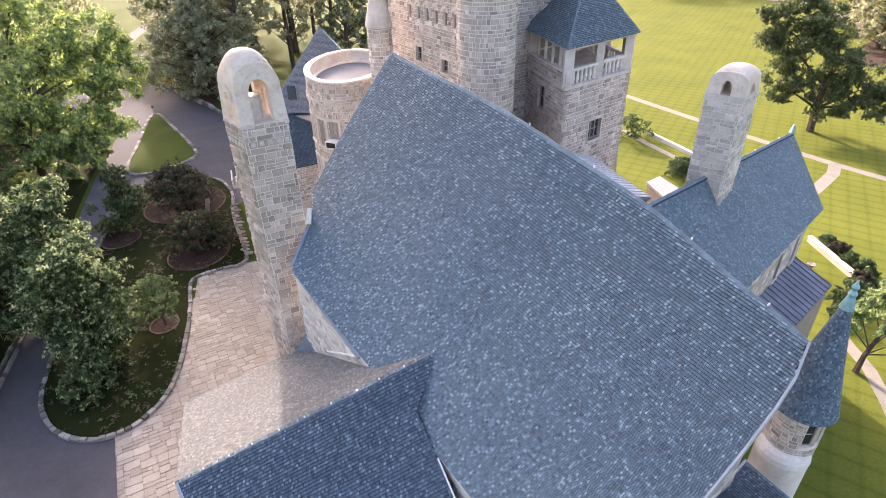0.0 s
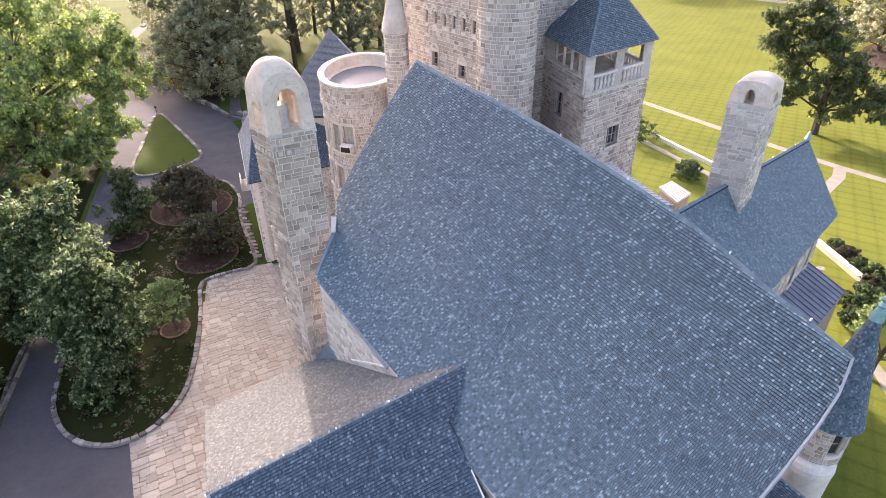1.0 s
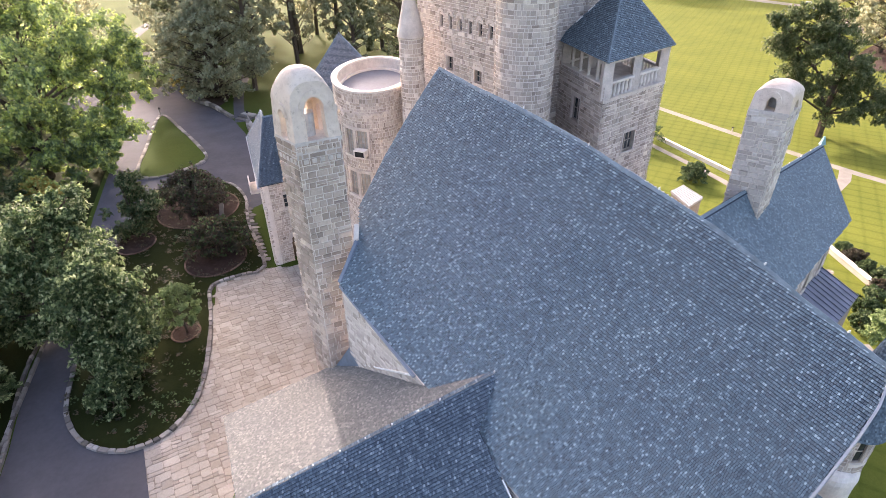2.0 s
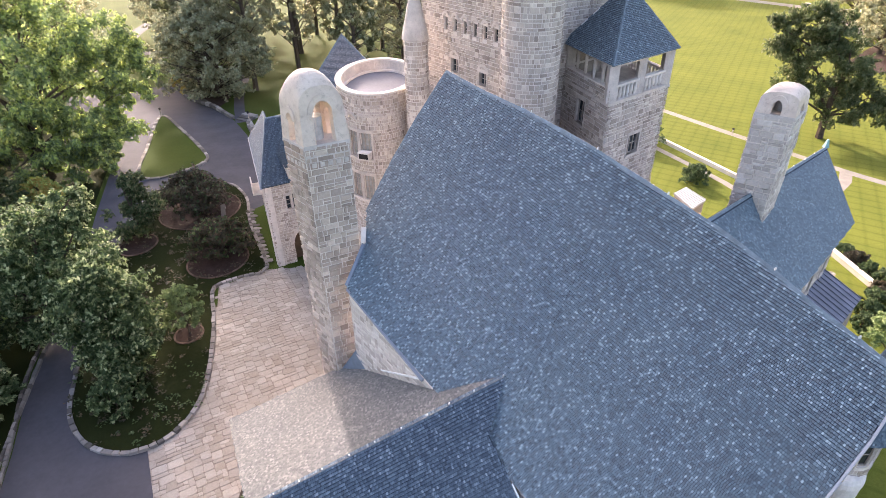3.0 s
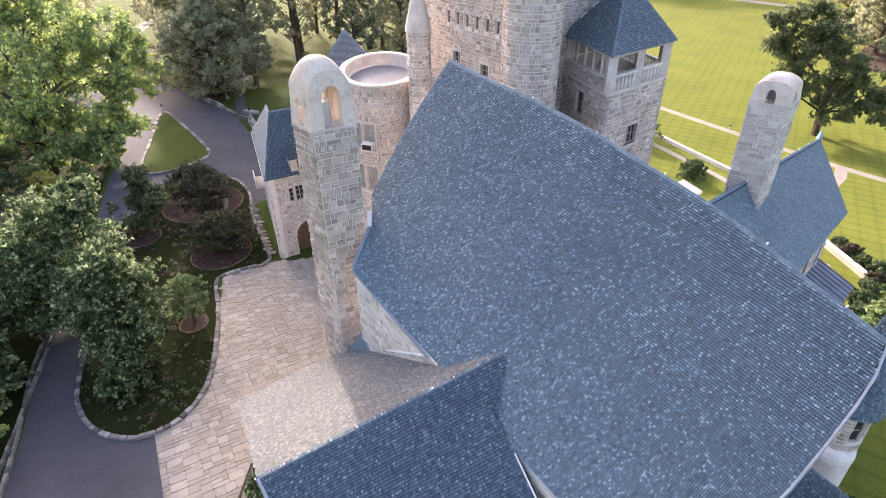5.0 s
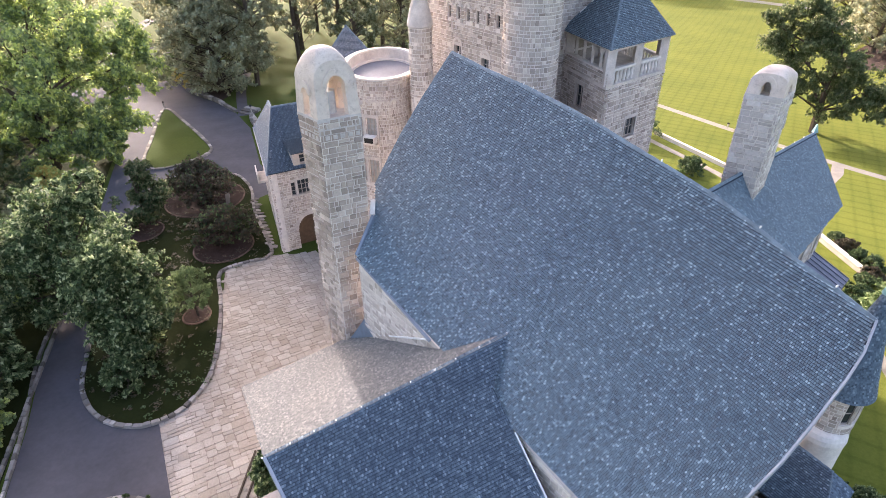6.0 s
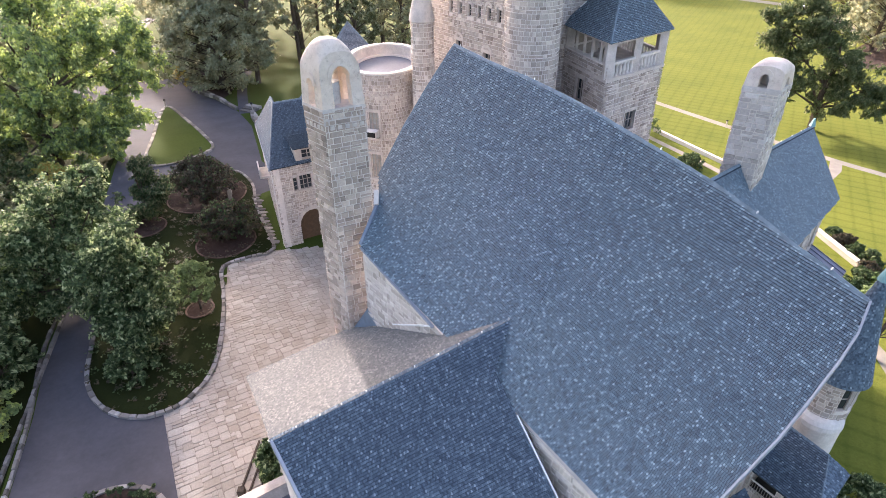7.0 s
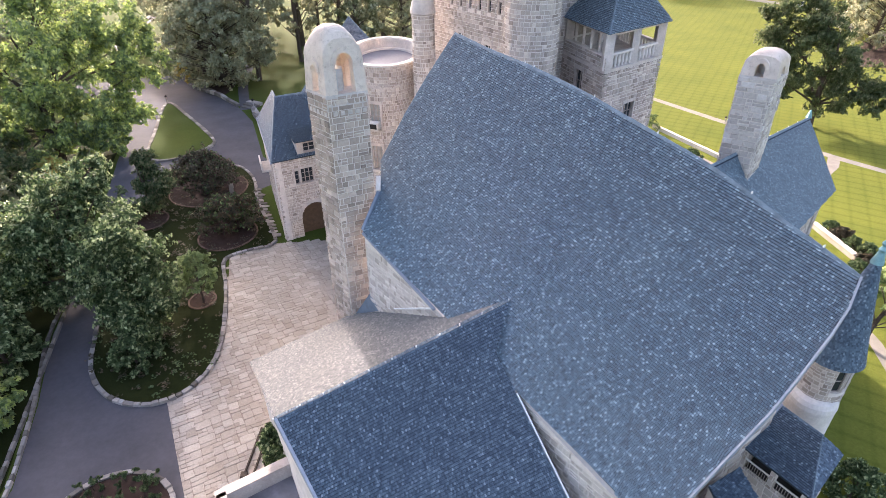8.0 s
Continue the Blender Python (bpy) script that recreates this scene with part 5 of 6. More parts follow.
for q in REAR_SLOPES:
    roof_deck(far_roof, q)
for k, q in enumerate((FL, FR, FRB, FLB)):
    cap_line(far_roof, FA, q, 0.1, seed=41 + k, name="hip_cap")
rq = [p.lerp((FL + FRB) / 2, 0.04) for p in (FL, FR, FRB, FLB)]
part("wall", Pile().solid([(p.x, p.y, 0) for p in rq], [p - Vector((0, 0, 0.3)) for p in rq]), STONE, far_roof)
sh, sd = (FR - FL).normalized(), (FA - (FL + FR) / 2).normalized()
sk = [FL + sh * (2.2 + a) + sd * (1.2 + b) for a, b in ((0, 0), (0.75, 0), (0.75, 1.2), (0, 1.2))]
part("skylight", Pile().solid(sk, [p + sd.cross(sh).normalized() * -0.14 for p in sk]), GLASS, far_roof, "dark roof window")

# ---- low annex at the wing's gable ----
annex = thing("flat_roofed_annex", "low annex with a dark flat roof behind a pale parapet", "annex")
A0, A1, A2, A3 = Vector((-12.3, 12.5, 0)), Vector((-9.3, 14.35, 0)), Vector((-6.5, 10.0, 0)), Vector((-9.8, 8.2, 0))
part("wall", Pile().solid([p for p in (A0, A1, A2, A3)], [p + Vector((0, 0, 5.3)) for p in (A0, A1, A2, A3)]), MORTAR, annex)
part("flat_roof", Pile().solid([p + Vector((0, 0, 5.3)) for p in (A0, A1, A2, A3)], [p + Vector((0, 0, 5.4)) for p in (A0, A1, A2, A3)]), plain("stained_dark_roofing", (0.16, 0.15, 0.16), 0.6, 0, 0.5, 0.5), annex, "dark flat roofing stained by puddles")
cp = Pile()
bar(cp, A0 + Vector((-0.2, -0.1, 5.75)), A1 + Vector((0.2, 0.15, 5.75)), 0.45, 0.9)
bar(cp, A0 + Vector((0, 0, 5.75)), A3 + Vector((0, 0, 5.75)), 0.4, 0.9)
part("parapet", cp, plain("weathered_parapet_stone", (0.46, 0.4, 0.36), 0.9, 0, 0.2, 1.2, 0.6, 0.03), annex, "pale stone parapet")


# ---- trees and shrubs ----
def tree(name, label, x, y, height, spread, leaves, material, seed, trunk=0.28, clear=0.25, leaf=0.3, flat=0.8, lean=(0, 0), clumps=40, z0=0.0, tuft=(0.2, 0.36), lobes=None, young=None, tips=0.3, shoot=1.0):
    """A tapered trunk with limbs, and a crown of leafy shoots that spread from the limbs' ends. lobes: the crown's masses as (dx, dy, z, radius)."""
    rnd = random.Random(seed)
    owner = thing(name, label, "tree" if height > 3 else "shrub")
    owner.location = (x, y, z0)
    wood = Pile()

    def limb(p, q, r0, r1, n=6):
        d = (q - p).normalized()
        s = d.cross(Vector((0.3, 0.9, 0.1))).normalized()
        t = s.cross(d)
        wood.solid([p + (s * math.cos(k * 2 * math.pi / n) + t * math.sin(k * 2 * math.pi / n)) * r0 for k in range(n)], [q + (s * math.cos(k * 2 * math.pi / n) + t * math.sin(k * 2 * math.pi / n)) * r1 for k in range(n)])
    axis = [Vector((lean[0] * t * t, lean[1] * t * t, height * 0.8 * t)) + Vector((rnd.uniform(-1, 1), rnd.uniform(-1, 1), 0)) * 0.03 * height * t for t in (0, 0.25, 0.5, 0.75, 1)]
    for i in range(4):
        limb(axis[i], axis[i + 1], trunk * (1 - i * 0.22), trunk * (1 - (i + 1) * 0.22))
    heads = []
    for k in range(clumps):
        if lobes:
            cx, cy, cz, r = lobes[k % len(lobes)]
            d = Vector((rnd.gauss(0, 1), rnd.gauss(0, 1), rnd.gauss(0.15, 1))).normalized()
            q = Vector((cx, cy, cz)) + d * r * rnd.uniform(0.35, 0.95)
            q.z = max(q.z, 0.4)
            heads.append((q, r * rnd.uniform(*tuft) * 2, d))
        else:
            t = (k + rnd.random()) / clumps
            z = height * (clear + (1 - clear) * t ** 0.85)
            prof = math.sin(math.pi * min(1, max(0.02, (z / height - clear * 0.7) / (1 - clear * 0.7))) ** 0.75) ** 0.6
            r = spread * prof * rnd.uniform(0.35, 1.05)
            a = k * 2.399 + rnd.uniform(-0.5, 0.5)
            f = z / height
            q = Vector((math.cos(a) * r + lean[0] * f, math.sin(a) * r + lean[1] * f, z * 0.97))
            heads.append((q, spread * rnd.uniform(*tuft), Vector((math.cos(a), math.sin(a), 0.3 + f * 0.6)).normalized()))
        if lobes:
            if k < len(lobes):
                s = axis[max(1, min(3, int((cz - 0.4 * r) / height * 4)))]
                limb(s, Vector((cx, cy, cz)), trunk * 0.38, trunk * 0.12)
            if k % 3 == 0:
                limb(Vector((cx, cy, cz)), q, trunk * 0.1, trunk * 0.03, 5)
        elif k % 2 == 0:
            f = min(1, q.z / height)
            s = axis[min(4, int(f * 4))]
            r = (q - s).length
            limb(Vector((s.x, s.y, max(clear * height * 0.6, min(height * 0.75, q.z - 0.35 * r - 0.4)))), q, trunk * 0.26, trunk * 0.05, 5)
    part("trunk", wood, BARK, owner)
    old, fresh = Pile(), Pile()
    per = max(6, leaves // clumps)
    for q, r, out in heads:
        shoots = max(3, per // 22)
        for _ in range(shoots):
            d = (Vector((rnd.gauss(0, 1), rnd.gauss(0, 1), rnd.gauss(0.25, 0.8))).normalized() + out * 0.7).normalized()
            d.z *= flat
            base = q + Vector((rnd.uniform(-1, 1), rnd.uniform(-1, 1), rnd.uniform(-1, 1))) * r * 0.35
            long = r * rnd.uniform(0.6, 1.25) * shoot
            m = per // shoots
            for i in range(m):
                u = (i + rnd.random()) / m
                wide = r * 0.3 * (1 - u) ** 0.6 + leaf * 0.15
                p = base + d * long * u + Vector((rnd.gauss(0, 1), rnd.gauss(0, 1), rnd.gauss(0, 0.8))) * wide * 0.6
                n = (d * 0.6 + Vector((rnd.uniform(-1, 1), rnd.uniform(-1, 1), rnd.uniform(-0.2, 1.3)))).normalized()
                s = n.cross(Vector((rnd.uniform(-1, 1), rnd.uniform(-1, 1), 0.2))).normalized()
                t = n.cross(s)
                w, h = leaf * rnd.uniform(0.55, 1.15), leaf * rnd.uniform(0.3, 0.55)
                (fresh if young and u > 1 - tips * rnd.uniform(0.3, 1.3) else old).face(p - s * w, p - t * h + n * 0.1 * w, p + s * w, p + t * h + n * 0.1 * w)
    part("crown", old, material, owner)
    if fresh.f:
        part("tip_leaves", fresh, young, owner, "paler leaves at the shoot tips")
    return owner


# park and island trees
tree("tree", "tall spreading tree with sunlit light green leaves", -48.6, 64.0, 19.5, 10.0, 74000, LEAF_LIGHT, 1, 0.5, 0.2, 0.28, clumps=270, tuft=(0.13, 0.22), young=LEAF_SUNNY, tips=0.4,
     lobes=[(1.5, 1.0, 14.6, 5.4), (6.0, 4.1, 15.6, 4.7), (7.0, 4.8, 11.6, 4.3), (8.6, 5.9, 8.9, 3.2), (2.1, 1.4, 10.2, 5.6), (4.7, 3.2, 7.2, 4.8), (-0.7, -0.5, 7.0, 4.8), (7.0, 4.8, 4.2, 3.4), (1.4, 0.9, 4.2, 3.9), (-3.0, -1.0, 4.0, 3.5), (5.0, 1.0, 3.6, 3.2), (-2.2, -0.8, 11.4, 4.9), (-4.0, -3.0, 14.0, 4.5), (2.0, 3.0, 18.5, 3.6), (3.4, -2.0, 3.0, 3.2), (-1.0, -4.0, 2.6, 3.0), (6.5, 0.6, 2.8, 2.6), (-5.5, -4.0, 5.0, 3.6), (3.0, 2.0, 12.5, 5.0), (8.2, 6.0, 14.0, 4.2), (9.4, 6.6, 11.2, 3.4)])
tree("tree", "broad tree with glossy green pale-tipped leaves beside the drive", -30.6, 34.6, 11.5, 5.0, 44000, LEAF_MID, 2, 0.35, 0.15, 0.17, clumps=190, tuft=(0.16, 0.28), young=LEAF_YOUNG, tips=0.33,
     lobes=[(2.3, 1.7, 10.4, 1.5), (0.2, 0.2, 9.1, 2.3), (2.3, 1.6, 8.5, 2.1), (0.3, 0.2, 6.5, 3.0), (-1.2, -0.9, 7.5, 2.8), (-1.9, -1.4, 5.0, 2.8), (0.6, 0.1, 4.4, 2.8), (2.6, 1.4, 6.0, 2.4), (-2.4, -1.7, 2.6, 2.4), (-2.5, -1.9, 6.7, 2.4), (-3.6, -2.7, 3.4, 2.6), (-0.6, -1.2, 3.0, 2.2)])
tree("tree", "leafy green tree at the edge of the drive", -36.5, 29.5, 9.5, 4.0, 15000, LEAF_LIGHT, 3, 0.3, 0.1, 0.2, clumps=70, tuft=(0.16, 0.28), young=LEAF_SUNNY)
tree("tree", "young bright green tree in the planted island", -21.5, 34.2, 4.4, 1.7, 5200, LEAF_LIGHT, 4, 0.1, 0.25, 0.14, clumps=30, z0=0.12, young=LEAF_LIGHT)
tree("shrub", "wide dark reddish shrub on mulch", -27.8, 54.5, 4.2, 3.4, 9000, LEAF_RED, 5, 0.2, 0.12, 0.18, clumps=60, z0=0.12, tuft=(0.16, 0.34), young=LEAF_MID, tips=0.15)
tree("shrub", "dense dark shrub in the planted island", -22.6, 46.0, 3.2, 2.9, 8000, LEAF_RED, 6, 0.2, 0.08, 0.18, clumps=50, z0=0.12, tuft=(0.16, 0.34), young=LEAF_MID, tips=0.2)
tree("tree", "slim dark evergreen between drive and lawn", -31.6, 49.2, 7.0, 2.6, 9000, LEAF_MID, 7, 0.2, 0.06, 0.18, clumps=60, z0=0.12, lobes=[(0.4, 0.2, 5.6, 1.1), (0.8, 0.5, 3.4, 1.7), (-0.4, -0.2, 1.9, 1.9)], young=LEAF_DARK)
tree("tree", "low leafy tree spreading over the island", -25.0, 31.0, 8.5, 3.4, 34000, LEAF_MID, 8, 0.22, 0.08, 0.16, clumps=150, z0=0.12, tuft=(0.17, 0.3), young=LEAF_YOUNG, tips=0.26,
     lobes=[(0.6, 0.5, 8.0, 1.6), (1.2, 0.8, 6.4, 1.9), (-0.7, -0.2, 6.6, 2.1), (1.1, 0.6, 4.3, 2.1), (-0.8, -0.4, 4.4, 2.2), (-0.3, -0.6, 2.6, 2.2), (0.9, -1.6, 1.6, 1.9), (1.9, -0.4, 2.6, 1.6)])
tree("shrub", "low green shrub under the island trees", -23.8, 27.2, 2.0, 1.7, 4000, LEAF_MID, 81, 0.1, 0.04, 0.14, clumps=30, z0=0.12, young=LEAF_YOUNG, tips=0.15)
tree("tree", "large dark oak standing on the lawn", 49.3, 71.6, 15.5, 7.6, 44000, LEAF_OAK, 9, 0.5, 0.2, 0.24, clumps=200, tuft=(0.14, 0.25), young=LEAF_DARK, tips=0.15,
     lobes=[(-6.2, 4.4, 13.0, 2.5), (-4.5, 3.2, 10.9, 3.3), (-1.2, 0.8, 12.7, 3.0), (-3.4, 2.4, 13.9, 3.0), (-2.4, 1.7, 9.0, 3.8), (-4.0, 2.9, 5.6, 2.6), (0.5, -0.3, 8.8, 3.1), (3.0, -2.1, 6.0, 3.4), (5.0, -3.4, 4.9, 2.2), (0.8, -0.6, 4.0, 3.0)])
for i, (tx, ty, th, ts, m, k) in enumerate([(-30.2, 21.6, 4.8, 2.3, LEAF_LIGHT, LEAF_SUNNY), (-32.0, 26.6, 5.6, 2.6, LEAF_MID, LEAF_YOUNG), (-34.0, 17.0, 5.0, 3.0, LEAF_MID, LEAF_SUNNY), (-31.0, 14.5, 4.0, 2.4, LEAF_LIGHT, LEAF_SUNNY), (-38.5, 36.0, 8.0, 3.4, LEAF_LIGHT, LEAF_SUNNY), (-43.0, 45.0, 7.0, 3.4, LEAF_MID, LEAF_DARK), (-46.5, 51.0, 6.0, 3.4, LEAF_MID, LEAF_DARK), (-52.0, 55.0, 8.0, 4.2, LEAF_MID, LEAF_DARK), (-44.5, 55.5, 3.6, 2.2, LEAF_GOLD, LEAF_SUNNY), (-57.0, 62.0, 9.0, 4.5, LEAF_MID, LEAF_DARK), (-41.5, 40.0, 6.0, 3.0, LEAF_MID, LEAF_DARK)]):
    tree("shrub" if th < 4.5 else "tree", "green foliage crowding the drive's edge", tx, ty, th, ts, 9000, m, 10 + 200 * i, 0.15, 0.05, 0.2, clumps=60, young=k, tuft=(0.18, 0.3))
WOODS = [(-41, 104, 20, 8.5), (-33, 99, 21, 7.5), (-28, 112, 24, 7), (-46, 118, 22, 9), (-58, 140, 22, 11), (-8, 116, 22, 9), (-75, 110, 22, 11), (-30, 145, 24, 11), (-70, 82, 18, 9), (-48, 150, 24, 12), (-96, 152, 24, 13), (-10, 145, 24, 12), (-80, 60, 18, 9), (-60, 47, 15, 7), (-47, 42, 12, 6), (-66, 66, 19, 9), (-100, 120, 24, 13), (-64, 150, 24, 11), (-40, 128, 24, 9), (-21, 119, 20, 7), (-13, 128, 22, 8), (-16, 104, 13, 4.5)]
for i, (tx, ty, th, ts) in enumerate(WOODS):
    # Made-up extra height, above the view, so these trees shade the forecourt.
    th *= 2.1 if ty > 95 and -50 < tx < -12 else 1.0
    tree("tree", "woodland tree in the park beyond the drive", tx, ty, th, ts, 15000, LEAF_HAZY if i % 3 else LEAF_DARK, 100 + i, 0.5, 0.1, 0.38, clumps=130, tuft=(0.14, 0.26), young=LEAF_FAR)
for tx, ty, th, ts, k in ((-38.5, 96.0, 15.0, 9.0, 171), (-48.0, 114.0, 14.0, 6.5, 173)):
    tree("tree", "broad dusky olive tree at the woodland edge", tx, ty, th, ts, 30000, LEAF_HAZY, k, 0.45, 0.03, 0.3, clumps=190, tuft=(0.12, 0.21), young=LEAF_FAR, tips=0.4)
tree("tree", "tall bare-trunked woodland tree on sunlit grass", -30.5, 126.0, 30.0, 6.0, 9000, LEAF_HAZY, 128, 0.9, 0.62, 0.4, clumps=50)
for i, (tx, ty, h) in enumerate([(-47.0, 100.6, 2.6), (-44.4, 97.0, 1.6)]):
    tree("shrub", "golden yellow shrub at the woodland edge", tx, ty, h, h * 0.45, 1800, LEAF_GOLD, 140 + i, 0.06, 0.1, 0.2, clumps=20)
for i, (tx, ty, th, ts) in enumerate([(88, 116, 18, 9), (101, 128, 20, 10), (96, 138, 16, 8), (118, 150, 24, 13), (125, 172, 24, 13), (84, 214, 22, 12), (62, 222, 22, 12), (130, 200, 24, 13), (106, 112, 18, 9)]):
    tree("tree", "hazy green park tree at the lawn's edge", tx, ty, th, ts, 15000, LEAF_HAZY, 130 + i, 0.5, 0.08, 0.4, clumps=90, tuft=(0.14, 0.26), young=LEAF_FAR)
sheet("mulch_bank", [(p.x, p.y) for p in smooth_ring([(74.0, 106.0), (80.0, 101.5), (92.0, 101.0), (108.0, 104.0), (110.0, 120.0), (95.0, 124.0), (82.0, 114.0)], 2.0)], 0.02, MULCH, "brown mulch bank under the park trees", "mulch bed")
hedge_wall = thing("garden_wall", "low stone garden wall with pale coping", "wall")
part("wall", Pile().box((33.4, 44.0, 0), (0.35, 0, 0), (0.25, -6.0, 0), (0, 0, 0.5)), STONE, hedge_wall)
part("coping", Pile().box((33.35, 44.0, 0.5), (0.45, 0, 0), (0.25, -6.0, 0), (0, 0, 0.1)), COPING, hedge_wall)
ornament = thing("garden_ornament", "small white stone ornament on the lawn", "ornament")
part("basin", lathe(Pile(), 31.0, 39.3, [(0.26, 0), (0.16, 0.12), (0.12, 0.42), (0.26, 0.55), (0.34, 0.68), (0.05, 0.6)], 12), KERB, ornament)
for i, (tx, ty, r, h) in enumerate([(27.0, 59.0, 1.7, 1.8), (34.6, 43.0, 0.8, 1.1), (34.8, 41.6, 0.9, 1.2), (34.8, 40.0, 0.9, 1.1), (35.0, 38.6, 1.0, 1.3), (33.6, 36.8, 1.1, 1.3), (32.2, 35.4, 1.2, 1.5), (30.8, 34.4, 1.1, 1.3), (25.2, 71.0, 2.6, 2.8), (29.6, 33.0, 1.0, 1.2), (28.4, 60.6, 1.2, 1.2)]):
    tree("shrub", "rounded green garden shrub on the lawn edge", tx, ty, h, r, 4500, LEAF_RED if i in (2, 5) else LEAF_MID, 150 + i, 0.08, 0.05, 0.12, clumps=30)
tree("shrub", "dense dark green shrub on the lawn beside the porch", 18.6, 15.4, 2.4, 1.5, 6000, LEAF_MID, 161, 0.08, 0.04, 0.13, clumps=40, young=LEAF_YOUNG, tips=0.12)
tree("tree", "small tree with a leaning trunk by the turret", 27.4, 27.4, 7.0, 2.6, 7000, LEAF_LIGHT, 160, 0.22, 0.35, 0.18, clumps=36, lean=(2.5, 1.0))


def car(x, y, turn, label, paint):
    """A parked car: body, cabin, four wheels."""
    o = thing("car", label, "car")
    o.location, o.rotation_euler = (x, y, 0.02), (0, 0, radians(turn))
    prof = [(-2.2, 0.35), (-2.25, 0.75), (-1.3, 0.95), (1.5, 0.95), (2.2, 0.8), (2.2, 0.35)]
    part("body", Pile().solid([(u, -0.85, v) for u, v in prof], [(u, 0.85, v) for u, v in prof]), paint, o)
    cab = [(-0.9, 0.94), (-0.35, 1.45), (1.1, 1.45), (1.75, 0.94)]
    part("cabin", Pile().solid([(u, -0.72, v) for u, v in cab], [(u, 0.72, v) for u, v in cab]), GLASS, o)
    part("roof", Pile().box((-0.3, -0.68, 1.45), (1.35, 0, 0), (0, 1.36, 0), (0, 0, 0.05)), paint, o)
    for u in (-1.4, 1.4):
        for v in (-0.9, 0.7):
            ring = [(u + 0.33 * math.cos(k * math.pi / 6), 0.33 + 0.33 * math.sin(k * math.pi / 6)) for k in range(12)]
            part("wheel", Pile().solid([(p, v, q) for p, q in ring], [(p, v + 0.2, q) for p, q in ring]), DARK, o)


car(104.0, 162.0, 60, "white parked car on the gravel drive", COPING)
car(107.0, 156.0, 62, "dark parked car on the gravel drive", METAL)
car(102.5, 167.0, 58, "pale grey parked car on the gravel drive", PALE_METAL)


def post(name, label, x, y, h):
    o = thing(name, label, "lamp post")
    part("pole", Pile().box((x - 0.06, y - 0.06, 0), (0.12, 0, 0), (0, 0.12, 0), (0, 0, h * 0.8)), FRAME, o)
    part("lantern", lathe(Pile(), x, y, [(0.14, h * 0.78), (0.2, h * 0.9), (0.05, h)], 8), DARK, o)


post("street_lamp", "tall dark lamp post beside the park lane", -56.3, 102.5, 4.2)
post("path_light", "small dark path lantern at the grass triangle", -44.3, 86.3, 1.3)
post("path_light", "small dark path lantern beside the gravel path", 38.6, 73.8, 0.8)
def undergrowth(ring, count, seed, material, label, size=0.35):
    """Loose low plants scattered over a bed."""
    rnd = random.Random(seed)
    xs, ys = [p.x for p in ring], [p.y for p in ring]
    pile = Pile()
    while count:
        p = Vector((rnd.uniform(min(xs), max(xs)), rnd.uniform(min(ys), max(ys))))
        if not inside(p, ring):
            continue
        count -= 1
        r = size * rnd.uniform(0.4, 1.3)
        for _ in range(rnd.randint(5, 16)):
            q = Vector((p.x + rnd.gauss(0, r * 0.5), p.y + rnd.gauss(0, r * 0.5), 0.13 + rnd.uniform(0, r * 0.7)))
            a = rnd.uniform(0, 6.3)
            s, t = Vector((math.cos(a), math.sin(a), rnd.uniform(-0.4, 0.4))) * 0.1, Vector((-math.sin(a), math.cos(a), rnd.uniform(-0.4, 0.4))) * 0.05
            pile.face(q - s, q - t, q + s, q + t)
    return tagged(part("undergrowth", pile, material), label, "undergrowth", kind="stuff")


undergrowth(ISLAND, 420, 61, LEAF_RED, "loose dark low plants in the shaded island")
undergrowth([p for p in ISLAND if p.y < 31], 60, 63, LEAF_MID, "green low plants at the island kerb", 0.3)
post("path_light", "small dark path lantern by the drive steps", -30.0, 83.2, 1.5)


def mulch_ring(x, y, rx, ry, label):
    ring = [(x + rx * math.cos(k * math.pi / 12), y + ry * math.sin(k * math.pi / 12)) for k in range(24)]
    tagged(part("mulch_bed", Pile().solid(*slab_ring(ring, 0.1, 0.15)), MULCH), label, "mulch bed", kind="structure")
    kerb = thing("bed_edging", "thin brick edging round a mulch bed", "edging", "structure")
    for k in range(24):
        a, b = k * math.pi / 12, (k + 0.9) * math.pi / 12
        q = [(x + (rx + d) * math.cos(t), y + (ry + d) * math.sin(t)) for d, t in ((0, a), (0.14, a), (0.14, b), (0, b))]
        part("brick", Pile().solid(*slab_ring(q, 0.1, 0.2)), BRICK, kerb)


BRICK = stone_material("weathered_brick", [(0.0, (0.1, 0.06, 0.045)), (1.0, (0.18, 0.12, 0.095))], 0.9)
mulch_ring(-21.6, 34.2, 0.95, 1.05, "round reddish mulch bed under a young tree")
mulch_ring(-27.6, 54.6, 4.0, 4.2, "wide reddish mulch bed under dark shrubs")
mulch_ring(-22.6, 44.6, 2.6, 2.9, "reddish mulch bed under dark shrubs")
mulch_ring(-31.2, 47.6, 1.6, 1.9, "dark mulch bed under an evergreen")
ribbon("path", [(-31.0, 82.5), (-33.4, 90.0), (-35.5, 98.0), (-37.5, 110.0)], 1.6, 0.02, ASPHALT, "dark footpath into the trees")
ribbon("road", [(-69.5, 127.0), (-73.0, 137.0), (-77.0, 156.0), (-79.0, 180.0)], 3.4, 0.024, ASPHALT, "narrow asphalt lane under the trees")
ribbon("path", [(-57.0, 125.5), (-63.0, 121.0), (-69.0, 113.0), (-76.0, 106.0)], 0.9, 0.02, PATH, "narrow pale footpath across the park grass")
ribbon("road", [(-54.0, 132.0), (-62.0, 129.5), (-70.0, 125.0), (-86.0, 114.0)], 3.4, 0.02, ASPHALT, "grey lane crossing the park")
ribbon("road", [(92.0, 186.0), (106.0, 164.0), (101.0, 148.0), (98.0, 136.0), (104.0, 124.0)], 4.5, 0.02, PATH, "pale gravel drive at the lawn's far edge")
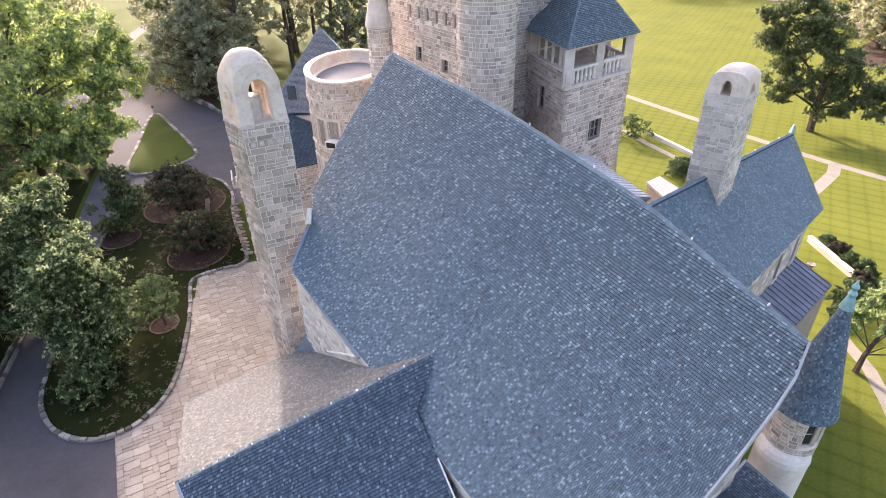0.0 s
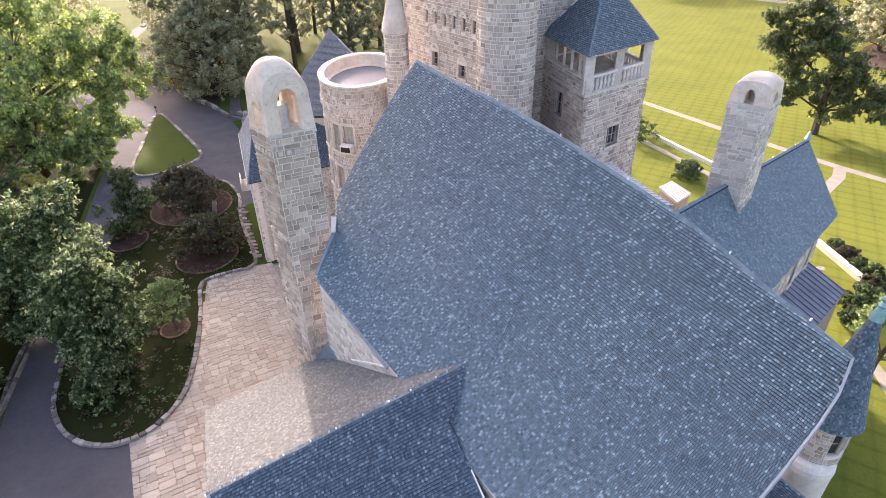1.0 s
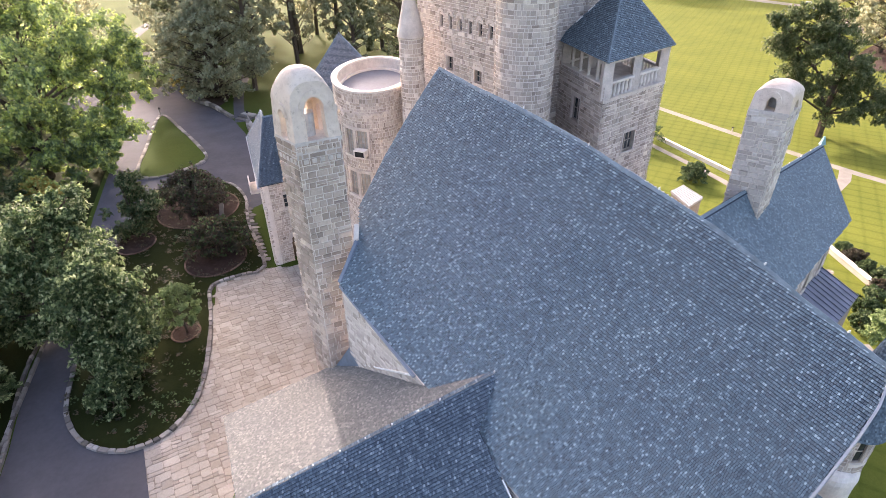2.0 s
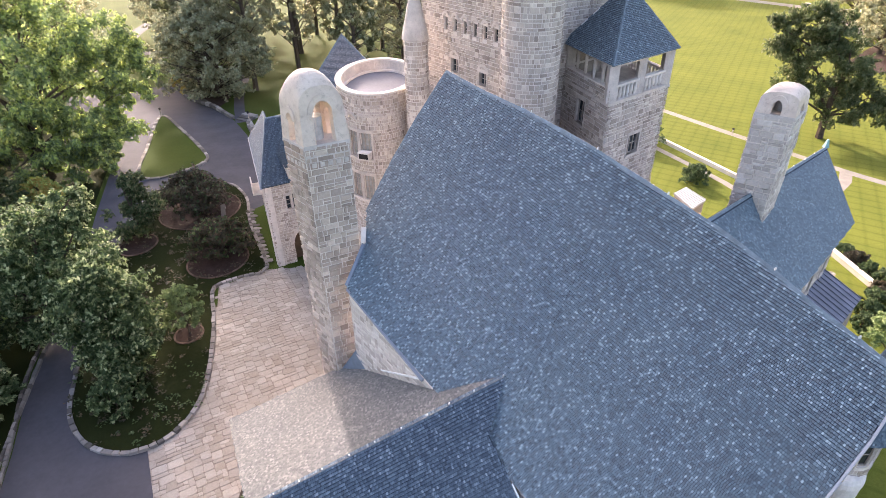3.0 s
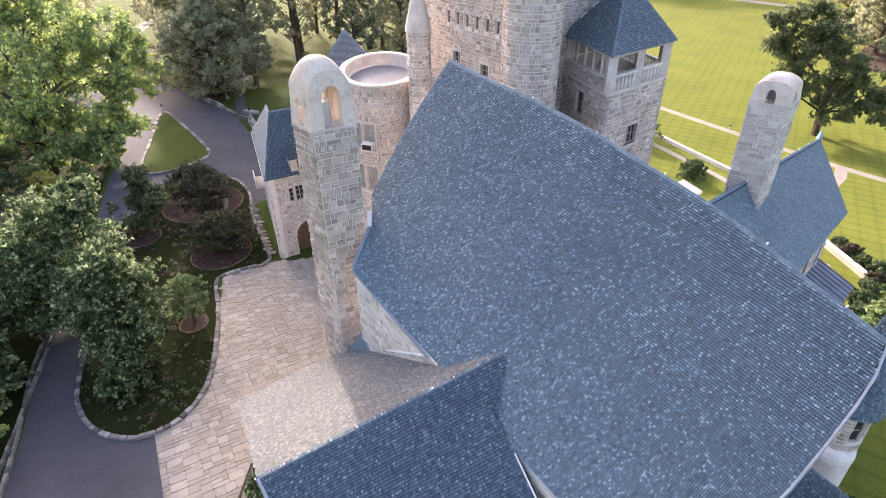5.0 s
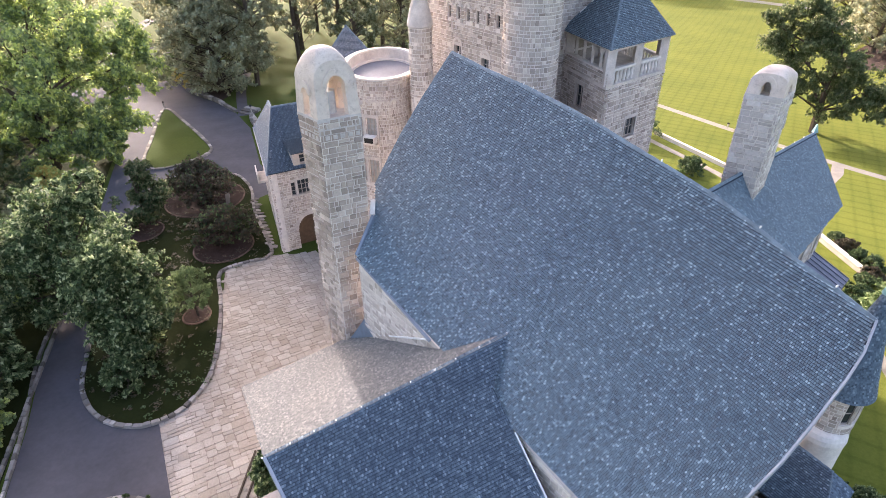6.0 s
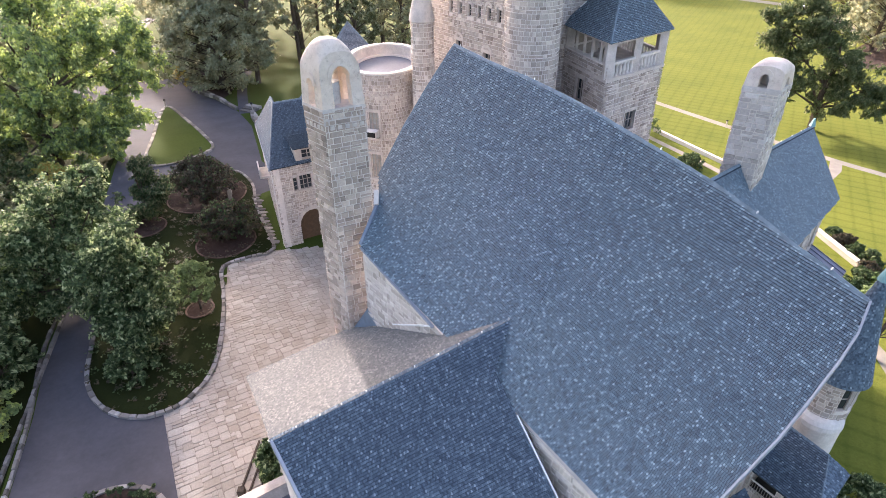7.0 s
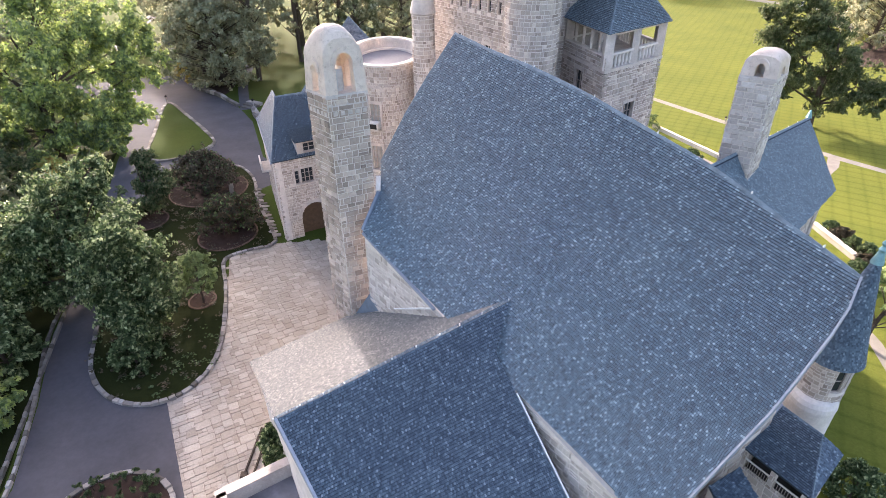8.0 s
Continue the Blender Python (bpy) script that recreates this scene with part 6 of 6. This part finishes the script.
bench = thing("stone_bench", "narrow pale stone bench beside the mulch bed", "bench")
part("seat", Pile().box((-24.0, 50.6, 0.45), (0.42, 0.12, 0), (-1.6, 4.6, 0), (0, 0, 0.15)), KERB, bench)
for k in (0.1, 0.85):
    part("support", Pile().box((-23.9 - 1.6 * k, 50.7 + 4.6 * k, 0.1), (0.3, 0.1, 0), (-0.1, 0.3, 0), (0, 0, 0.35)), KERB, bench)
tree("hedge", "tall dark green hedge against the gable wall", -11.8, 16.2, 5.6, 1.2, 9000, LEAF_MID, 170, 0.08, 0.05, 0.14, clumps=70, tuft=(0.2, 0.32), young=LEAF_YOUNG, tips=0.08,
     lobes=[(0.1, 0.9, 4.4, 0.5), (0.4, 0.3, 4.8, 0.55), (0.8, -0.5, 5.0, 0.6), (1.2, -1.4, 5.2, 0.65), (0.2, 0.8, 2.6, 0.6), (0.6, -0.1, 2.8, 0.65), (1.1, -1.2, 3.0, 0.7), (0.7, -0.3, 1.0, 0.7)])
rail = thing("bed_edging", "two dark timber rails edging the hedge bed", "edging")
for dx in (0.0, 0.5):
    pile = Pile()
    bar(pile, (-13.75 + dx, 21.2, 0.1), (-13.95 + dx, 17.6, 0.1), 0.09, 0.14)
    part("rail", pile, BARK, rail)
part("post", Pile().box((-14.0, 17.5, 0), (0.35, 0, 0), (0, 0.35, 0), (0, 0, 0.5)), BARK, rail)
for i in range(26):
    a = i * 2.4
    tree("bedding_plant", "low green bedding plant in mulch", -20.2 + (0.5 + 2.3 * (i % 5) / 4) * math.cos(a), 14.9 + (0.5 + 2.3 * (i % 5) / 4) * math.sin(a), 0.8, 0.8, 500, LEAF_MID, 180 + i, 0.03, 0.05, 0.1, clumps=6, z0=0.12)

cable = thing("roof_cable", "thin dark cable running down the slate slope", "cable")
wire = Pile()
ca, cn = Vector((3.6, 17.6, 0)), Vector((-0.95, -1.05, 0))
for k in range(6):
    a, b = (on_plane(ca + cn * (k + d) * 0.62 + Vector((0.03 * ((k + d) % 2), 0, 0)), FOOT0, NORM) + Vector((0, 0, 0.09)) for d in (0, 1))
    bar(wire, a, b, 0.008, 0.006)
part("wire", wire, UNDER, cable)

# ---- slates and pavers ----
add_slates(main, MAIN_SLOPE, RIDGE[7] - RIDGE[2], 1, SLATE, singles=lambda p: p.x > 4.5 and (p - R1).length < 3.9)
add_slates(wing, left_slope, APEX - WEND, 2, GLARE_SLATE, 0.085, 0.1)
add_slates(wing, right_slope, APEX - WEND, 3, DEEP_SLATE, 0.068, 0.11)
add_slates(side, [GX, F, RRC, EX], F - G, 4, SLATE)
add_slates(low_roof, [LR0, LR1, LR2, LR3], LR1 - LR2, 57, DEEP_SLATE)
add_slates(porch, [PB, PA, PT, PE], PE - PT, 5, DEEP_SLATE)
add_slates(porch, [PA, PT, PF], PF - PT, 55, DEEP_SLATE)
add_slates(side, [F, RRC, F + Vector((1.2, 1.6, -4.6))], Vector((0.3, 1.0, 0)), 56, SLATE)
for i in (0, 3):
    a, b = eave[i], eave[(i + 1) % 4]
    add_slates(bel, [a, b, top], b - a, 6 + i, SLATE)
add_slates(gate, [g3[0], g3[1], gtop[2], gtop[0]], gp[1] - gp[0], 12, DEEP_SLATE)
add_slates(gate, dormer, ge1, 14, DEEP_SLATE)
add_slates(gate, [g3[3], g3[0], gtop[0], gtop[1]], gp[3] - gp[0], 13, DEEP_SLATE)
for i, q in enumerate(REAR_SLOPES):
    add_slates(far_roof, q, q[2] - q[1], 20 + i, GREY_SLATE, 0.11, 0.1)
lay_court()
